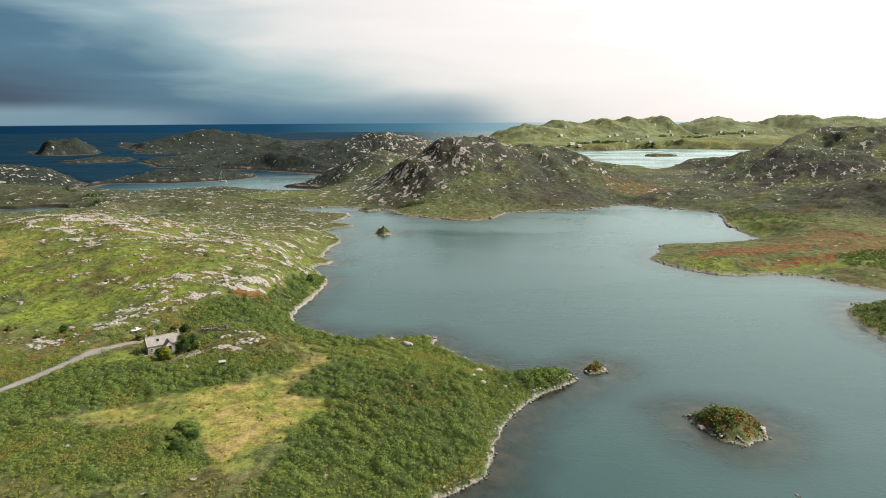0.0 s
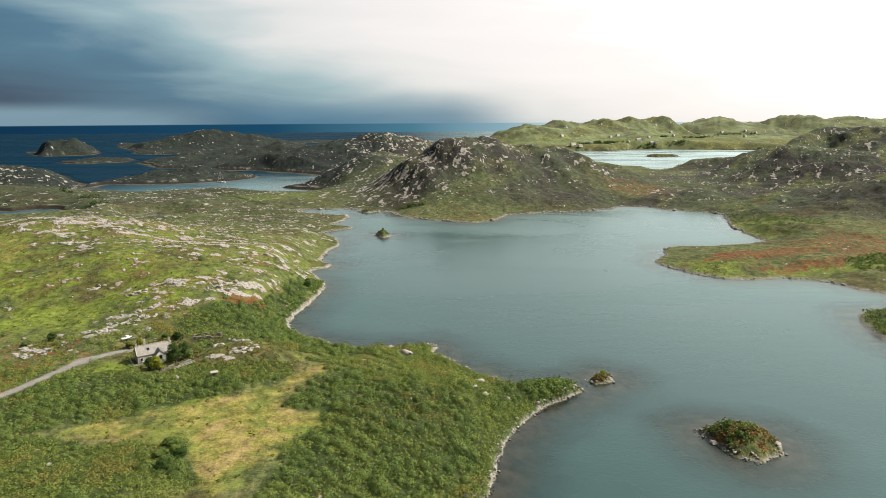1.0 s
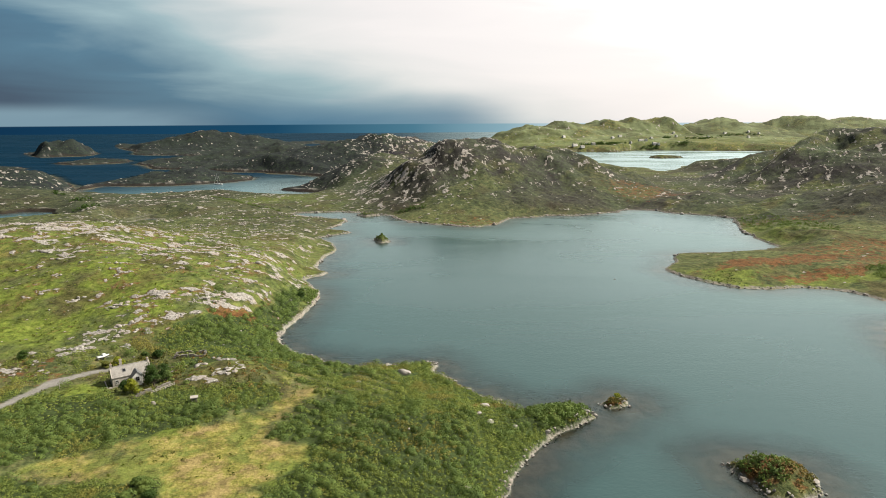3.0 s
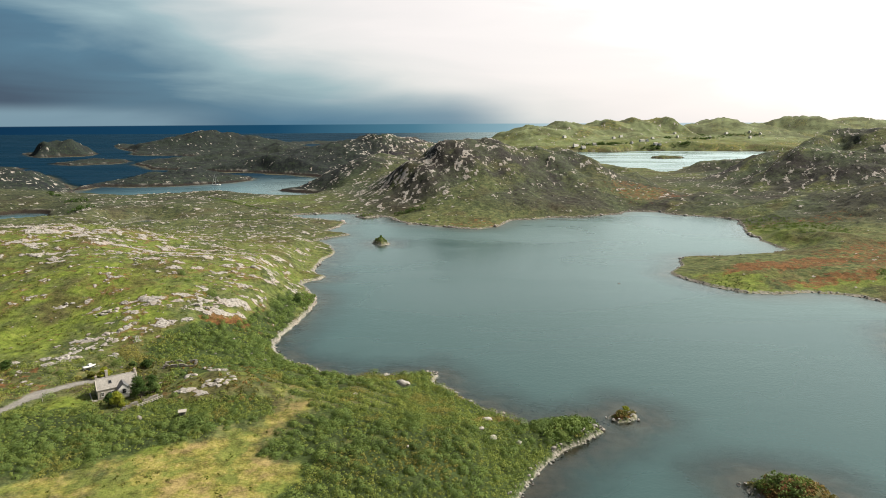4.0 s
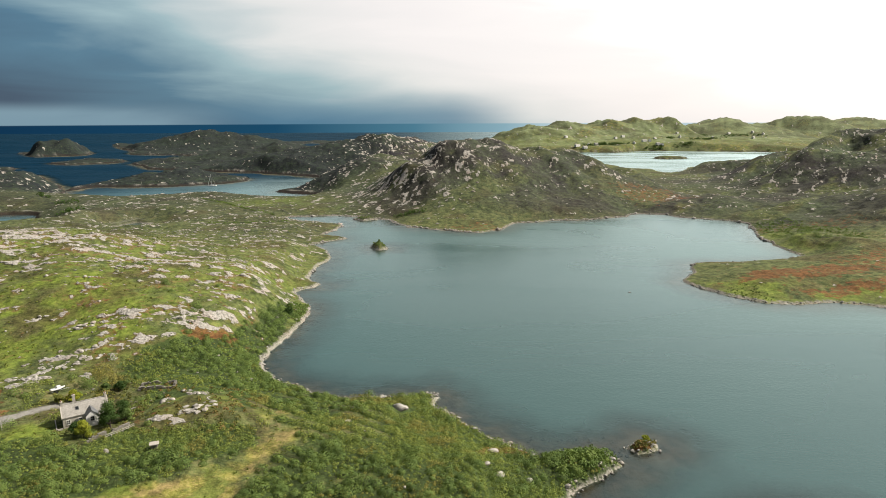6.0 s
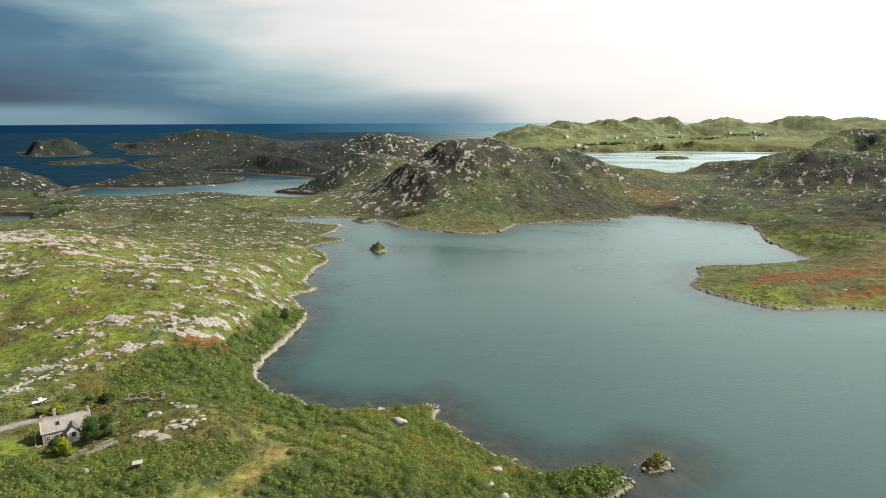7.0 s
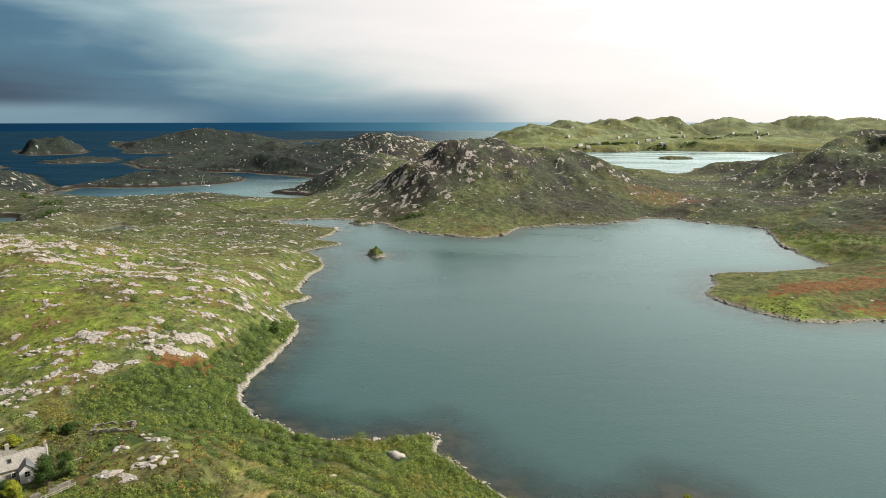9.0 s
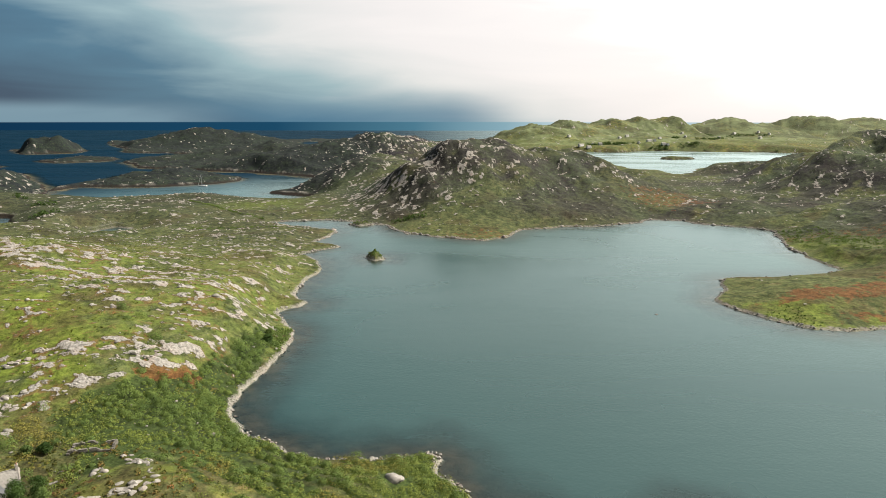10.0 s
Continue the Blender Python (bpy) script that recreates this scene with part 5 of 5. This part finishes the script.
for x_, y_, h_ in ((-123.4, 215.6, 2.6), (-135.4, 190.2, 1.6), (-136.5, 202.0, 1.3), (-128.5, 209.6, 1.2)):
    bm = bmesh.new()
    z_ = height_at(x_, y_)
    rod(bm, (x_, y_, z_ - 0.3), (x_, y_, z_ + h_), 0.09, 0.07, 8)
    box(bm, x_ - 0.1, x_ + 0.1, y_ - 0.1, y_ + 0.1, z_ + h_ - 0.06, z_ + h_ + 0.02)
    tagged(part("post", bm, GREY_WOOD, None), "pale wooden post beside the gravel track", "post", "track posts")


def build_shed(x, y):
    ob = thing("pump_house", "tiny white pump house with a flat slab roof", "shed", (x, y, height_at(x, y)), 20)
    bm = bmesh.new()
    box(bm, -0.8, 0.8, -0.7, 0.7, -0.3, 1.3)
    part("wall", bm, DRY_STONE, ob)
    bm = bmesh.new()
    box(bm, -1.15, 1.15, -1.0, 1.0, 1.3, 1.48)
    bmesh.ops.bevel(bm, geom=bm.edges[:], offset=0.03, segments=1, affect="EDGES")
    part("roof", bm, HARLING, ob, "pale concrete roof slab")
    bm = bmesh.new()
    box(bm, -0.35, 0.35, -0.75, -0.69, 0.0, 1.1)
    part("door", bm, DARK_DOOR, ob)


build_shed(-74.8, 202.8)


def build_road():
    """The gravel track, laid on the ground, wider where it turns."""
    pts = []
    for (ax, ay), (bx, by) in zip(ROAD, ROAD[1:]):
        k = max(2, int(math.hypot(bx - ax, by - ay) / 1.0))
        pts += [(ax + (bx - ax) * i / k, ay + (by - ay) * i / k) for i in range(k)]
    p = np.array(pts)
    for _ in range(6):
        p[1:-1] = 0.25 * p[:-2] + 0.5 * p[1:-1] + 0.25 * p[2:]
    t = np.gradient(p, axis=0)
    t /= np.linalg.norm(t, axis=1)[:, None]
    side = np.stack([-t[:, 1], t[:, 0]], -1)
    half = 1.2 + 1.7 * np.exp(-((np.hypot(p[:, 0] + 127.5, p[:, 1] - 221)) / 4.0) ** 2) + 0.25 * gnoise(p[:, 0] / 4, p[:, 1] / 4, 130)
    across = np.linspace(-1, 1, 7)
    v = (p[:, None, :] + side[:, None, :] * (half[:, None] * across[None, :])[..., None]).reshape(-1, 2)
    z = land(v[:, 0], v[:, 1]) + 0.07 - 0.05 * np.tile(np.abs(across), len(p))
    n_ = len(across)
    i = (np.arange(len(p) - 1)[:, None] * n_ + np.arange(n_ - 1)[None, :]).ravel()
    f = np.stack([i, i + 1, i + n_ + 1, i + n_], -1)
    ob = mesh_object("road", np.column_stack([v, z]), f, GRAVEL, smooth=True)
    return tagged(ob, "narrow pale gravel track to the cottage", "road", kind="structure")


build_road()


# ---- boats ----
def hull(long, beam, deep, bow=1.0, stations=14, rings=7):
    """An open hull along x, bow at +x, deck at z = 0; closed on top."""
    bm = bmesh.new()
    rows = []
    for i in range(stations):
        u = i / (stations - 1)
        x = (u - 0.5) * long
        w = beam / 2 * max(0.02, (1 - max(0, (u - 0.35) / 0.65) ** 2.4)) * (0.78 + 0.22 * min(1, u / 0.35))
        sheer = 0.16 * deep * bow * (2 * u - 1) ** 2
        row = []
        for j in range(rings):
            a = math.pi * j / (rings - 1)
            row.append(bm.verts.new((x + 0.10 * long * max(0, u - 0.8) * (1 - math.sin(a)), -w * math.cos(a), sheer - deep * (1 - 0.5 * u * u) * math.sin(a) ** 0.7)))
        rows.append(row)
    for r, q in zip(rows, rows[1:]):
        for j in range(rings - 1):
            bm.faces.new((r[j], r[j + 1], q[j + 1], q[j]))
        bm.faces.new((r[0], q[0], q[-1], r[-1]))
    bm.faces.new(rows[0])
    bm.faces.new(rows[-1][::-1])
    bmesh.ops.recalc_face_normals(bm, faces=bm.faces)
    return bm


def build_yacht(x, y, turn):
    ob = thing("yacht", "white sailing yacht at anchor with bare mast", "yacht", (x, y, 0), turn)
    up = Matrix.Translation((0, 0, 1.0))
    bm = hull(13.2, 3.9, 1.7)
    bm.transform(up)
    part("hull", bm, GELCOAT, ob, smooth=True)
    bm = bmesh.new()
    for v in box(bm, -2.8, 2.6, -1.15, 1.15, 0.95, 1.65):
        if v.co.z > 1.5:
            v.co.x, v.co.y = v.co.x * 0.82, v.co.y * 0.78
    cabin = part("cabin", bm, GELCOAT, ob)
    for side in (-1, 1):
        bm = bmesh.new()
        box(bm, -1.6, 1.4, side * 1.03 - 0.03, side * 1.03 + 0.03, 1.22, 1.42)
        part("cabin_window", bm, PANE, cabin)
    bm = bmesh.new()
    rod(bm, (0.8, 0, 0.9), (0.8, 0, 17.0), 0.18, 0.13, 8)
    mast = part("mast", bm, STEEL, ob)
    for z in (6.0, 10.6):
        bm = bmesh.new()
        rod(bm, (0.8, -1.0, z), (0.8, 1.0, z), 0.045, 0.045, 6)
        part("spreader", bm, STEEL, mast)
    bm = bmesh.new()
    rod(bm, (0.6, 0, 2.3), (-4.2, 0, 2.2), 0.09, 0.09, 8)
    boom = part("boom", bm, STEEL, ob)
    bm = bmesh.new()
    rod(bm, (0.5, 0, 2.62), (-4.0, 0, 2.45), 0.26, 0.15, 10)
    part("sail_cover", bm, BLUE_PAINT, boom, "dark blue furled sail cover")
    for a, b, r in (((5.9, 0, 1.25), (0.8, 0, 16.6), 0.14), ((-5.9, 0, 1.2), (0.8, 0, 16.8), 0.05), ((0.8, -1.7, 1.1), (0.8, 0, 14.9), 0.03), ((0.8, 1.7, 1.1), (0.8, 0, 14.9), 0.03)):
        bm = bmesh.new()
        rod(bm, a, b, r, r, 6)
        part("forestay" if r > 0.05 else "stay", bm, GELCOAT if r > 0.05 else STEEL, ob)
    bm = bmesh.new()
    box(bm, -5.5, -3.2, -1.3, 1.3, 1.0, 1.12)
    part("cockpit_sole", bm, GREY_WOOD, ob)


YACHT_AT = (-336.0, 963.0)
build_yacht(*YACHT_AT, 172)


def build_dinghy(x, y, turn):
    z = height_at(x, y)
    ob = thing("motor_boat", "small white motor boat parked on a trailer", "boat", (x, y, z), turn)
    bm = hull(4.2, 1.7, 0.7)
    bm.transform(Matrix.Translation((0, 0, 1.35)))
    part("hull", bm, GELCOAT, ob, smooth=True)
    bm = bmesh.new()
    for v in box(bm, -0.3, 1.2, -0.6, 0.6, 1.36, 1.95):
        if v.co.z > 1.7:
            v.co.x *= 0.7
    wheelhouse = part("wheelhouse", bm, GELCOAT, ob)
    bm = bmesh.new()
    box(bm, -0.2, 0.82, -0.58, 0.58, 1.62, 1.80)
    part("windscreen", bm, PANE, wheelhouse)
    bm = bmesh.new()
    for v in ((-2.2, -0.5), (-2.2, 0.5)):
        rod(bm, (v[0], v[1], 0.5), (2.4, 0, 0.5), 0.05, 0.05, 6)
    rod(bm, (-0.6, -0.9, 0.35), (-0.6, 0.9, 0.35), 0.05, 0.05, 6)
    rod(bm, (2.4, 0, 0.5), (3.4, 0, 0.45), 0.05, 0.05, 6)
    rod(bm, (2.9, 0, 0.5), (2.9, 0, 0.0), 0.05, 0.05, 6)
    trailer = part("trailer", bm, STEEL, ob)
    for side in (-1, 1):
        bm = bmesh.new()
        rod(bm, (-0.6, side * 0.92, 0.3), (-0.6, side * 1.1, 0.3), 0.3, 0.3, 14)
        part("wheel", bm, RUBBER, trailer)
    bm = bmesh.new()
    rod(bm, (-0.4, 0, 0.5), (-0.4, 0, 0.75), 0.12, 0.12, 8)
    rod(bm, (1.3, 0, 0.5), (1.3, 0, 0.8), 0.10, 0.10, 8)
    part("keel_roller", bm, RUBBER, trailer)


build_dinghy(-121.2, 238.2, 50)


# ---- trees ----
def build_tree(name, label, x, y, tall, wide, mat, seed, leaves=3000, trunk=0.16):
    """A short trunk that forks into limbs, and a crown of leaf clusters with gaps."""
    r = np.random.default_rng(seed)
    ob = thing(name, label, "tree" if tall > 2.6 else "bush", (x, y, height_at(x, y)), r.uniform(0, 360))
    bm = bmesh.new()
    rod(bm, (0, 0, -0.3), (0, 0, tall * trunk), 0.05 * tall, 0.038 * tall, 8)
    tips = []
    for i in range(15):
        a, q = i * 2.4 + r.uniform(-0.4, 0.4), r.uniform(0.3, 1.0)
        high = (i % 3) / 2
        q *= 1.0 - 0.45 * high
        tip = (wide * 0.38 * q * math.cos(a), wide * 0.38 * q * math.sin(a), tall * (0.22 + 0.48 * high + r.uniform(-0.05, 0.10)))
        rod(bm, (0, 0, tall * trunk * 0.9), tip, 0.022 * tall, 0.008 * tall, 5)
        tips.append(tip)
    part("trunk", bm, BARK, ob)
    tips = np.array(tips + [(0, 0, tall * 0.82)])
    k = len(tips)
    each = leaves // k
    c, n_ = [], []
    for t in tips:
        way = r.normal(size=(each, 3))
        way /= np.linalg.norm(way, axis=1)[:, None]
        way[:, 2] = np.where(way[:, 2] < -0.3, -way[:, 2], way[:, 2])
        reach = np.array([wide * 0.20, wide * 0.20, tall * 0.19]) * r.uniform(0.8, 1.2)
        c.append(t + way * reach * r.uniform(0.55, 1.05, (each, 1)))
        n_.append(way)
    v, f = cards(np.concatenate(c), np.concatenate(n_), r.uniform(0.12, 0.24, k * each), 0.5)
    v[:, 2] = np.maximum(v[:, 2], 0.05)
    crown = mesh_object("crown", v, f, mat, ob)
    return ob


for n_, (x_, y_, t_, w_, mat_, lab_) in enumerate([
        (-96.9, 209.6, 5.0, 5.2, BRIGHT_LEAF, "round yellow-green garden tree before the cottage"), (-100.6, 211.8, 3.6, 4.0, TREE_LEAF, "dark green garden bush before the cottage"),
        (-94.6, 217.6, 7.2, 6.6, TREE_LEAF, "dark green tree at the cottage gable"), (-92.6, 215.0, 6.4, 6.2, TREE_LEAF, "dark green tree at the cottage gable"), (-92.0, 221.4, 5.8, 5.4, TREE_LEAF, "dark green tree behind the cottage gable"),
        (-90.4, 219.6, 3.8, 4.2, SCRUB, "bushy scrub tree beside the garden"), (-103.0, 241.0, 3.0, 4.4, TREE_LEAF, "dark bush near the ruin"), (-107.0, 240.0, 2.4, 3.6, SCRUB, "low dark bush near the ruin"),
        (-114.4, 235.0, 3.2, 4.6, BRIGHT_LEAF, "olive bush behind the cottage"), (-117.6, 233.0, 2.6, 3.8, TUFT, "olive bush behind the cottage"), (-150.0, 238.5, 3.4, 5.0, TREE_LEAF, "dark bush on the hillside"),
        (-174.0, 243.0, 2.2, 5.0, SCRUB, "low dark bush on the hillside"), (-157.5, 234.0, 1.8, 3.8, SCRUB, "low dark bush on the hillside"), (-72.5, 336.0, 3.6, 5.6, TREE_LEAF, "dark tree on the loch shore"),
        (-73.5, 343.0, 3.0, 4.6, SCRUB, "dark bush on the loch shore"), (-68.2, 148.4, 2.8, 5.2, TREE_LEAF, "dark clump of bushes in the field"), (-66.2, 153.6, 2.6, 5.0, TREE_LEAF, "dark clump of bushes in the field"),
        (-68.6, 158.2, 2.4, 5.0, SCRUB, "dark clump of bushes in the field"), (-71.5, 160.5, 2.0, 4.4, SCRUB, "dark clump of bushes in the field"), (-72.0, 154.5, 1.8, 3.8, SCRUB, "dark clump of bushes in the field"),
        (-47.5, 508.0, 2.0, 2.4, SCRUB, "small bush on the grassy islet"), (58.0, 220.0, 2.2, 3.0, BRIGHT_LEAF, "stunted tree on the rocky islet")]):
    build_tree("tree" if t_ > 2.6 else "bush", lab_, x_, y_, t_, w_, mat_, 900 + n_)


def build_far_woods():
    """Dark thickets round the far village and the inlet."""
    sets = []
    for cx, cy, rx, ry, k in ((505, 1962, 55, 14, 60), (730, 2105, 14, 10, 18), (722, 1900, 60, 14, 60), (790, 1800, 70, 14, 60), (955, 2330, 60, 16, 40), (905, 1850, 60, 20, 30), (730, 1950, 30, 10, 20), (640, 1945, 50, 8, 30), (830, 2060, 60, 14, 26),
                              (-400, 716, 12, 10, 12), (-350, 632, 12, 8, 12), (-436, 738, 10, 6, 8), (1100, 2440, 120, 16, 40), (430, 1935, 20, 8, 14), (-30, 640, 20, 8, 12)):
        x, y = cx + rng.normal(size=k) * rx * 0.5, cy + rng.normal(size=k) * ry * 0.5
        z, c = land(x, y, True)
        ok = c["d"] > 2
        t = rng.uniform(3.5, 7.5, ok.sum()) * (0.6 if cy < 1000 else 1)
        sets.append((x[ok], y[ok], z[ok] - 0.3, t * rng.uniform(0.6, 1.0, ok.sum()), t))
    x, y, z, r, t = (np.concatenate(q) for q in zip(*sets))
    v, f = clumps(x, y, z, r, t, 34, 0.24 * t)
    return tagged(mesh_object("far_woods", v, f, TREE_LEAF), "dark thickets of trees round distant crofts", "trees", kind="stuff")


build_far_woods()


# ---- distant crofts ----
def build_croft(x, y, turn, long, roof_mat):
    ob = thing("croft_house", "white croft house with a dark slate roof", "house", (x, y, height_at(x, y)), turn, "distant crofts")
    wide, eaves, ridge = 7.0, 4.6, 7.0
    part("wall", gable_walls(long, wide, eaves, ridge), WHITEWASH, ob)
    part("roof", gable_roof(long, wide, eaves, ridge), roof_mat, ob)
    for x_ in (-long / 2 + 0.4, long / 2 - 0.4):
        chimney(ob, x_, 0, ridge - 0.4, ridge + 1.1, WHITEWASH, 1)
    for x_ in (-long * 0.28, long * 0.28):
        window(ob, x_, -wide / 2, 1.0, 1.0, 1.3, (0, -1), DARK_SLATE)
    bm = bmesh.new()
    box(bm, -0.5, 0.5, -wide / 2 - 0.05, -wide / 2 + 0.02, 0, 2.05)
    part("door", bm, DARK_DOOR, ob)
    return ob


CROFTS = [(391, 2085, 10, 13), (392, 1912, 5, 20), (412, 1900, -8, 14), (441, 1975, 15, 11), (455, 1946, -20, 11), (559, 2120, 10, 13), (596, 2168, 0, 14), (575, 1970, 30, 12), (612, 1990, -10, 17),
          (626, 1984, 60, 11), (645, 1962, -15, 13), (680, 2100, 0, 10), (772, 2132, 20, 10), (852, 2066, 0, 9), (1079, 2462, 5, 18), (1171, 2468, 12, 14), (983, 2072, 0, 10), (806, 2250, 0, 9), (1203, 2450, 15, 13), (656, 1958, 70, 9)]
for i_, (x_, y_, turn_, long_) in enumerate(CROFTS):
    build_croft(x_, y_, turn_ + 35, long_, SLATE)
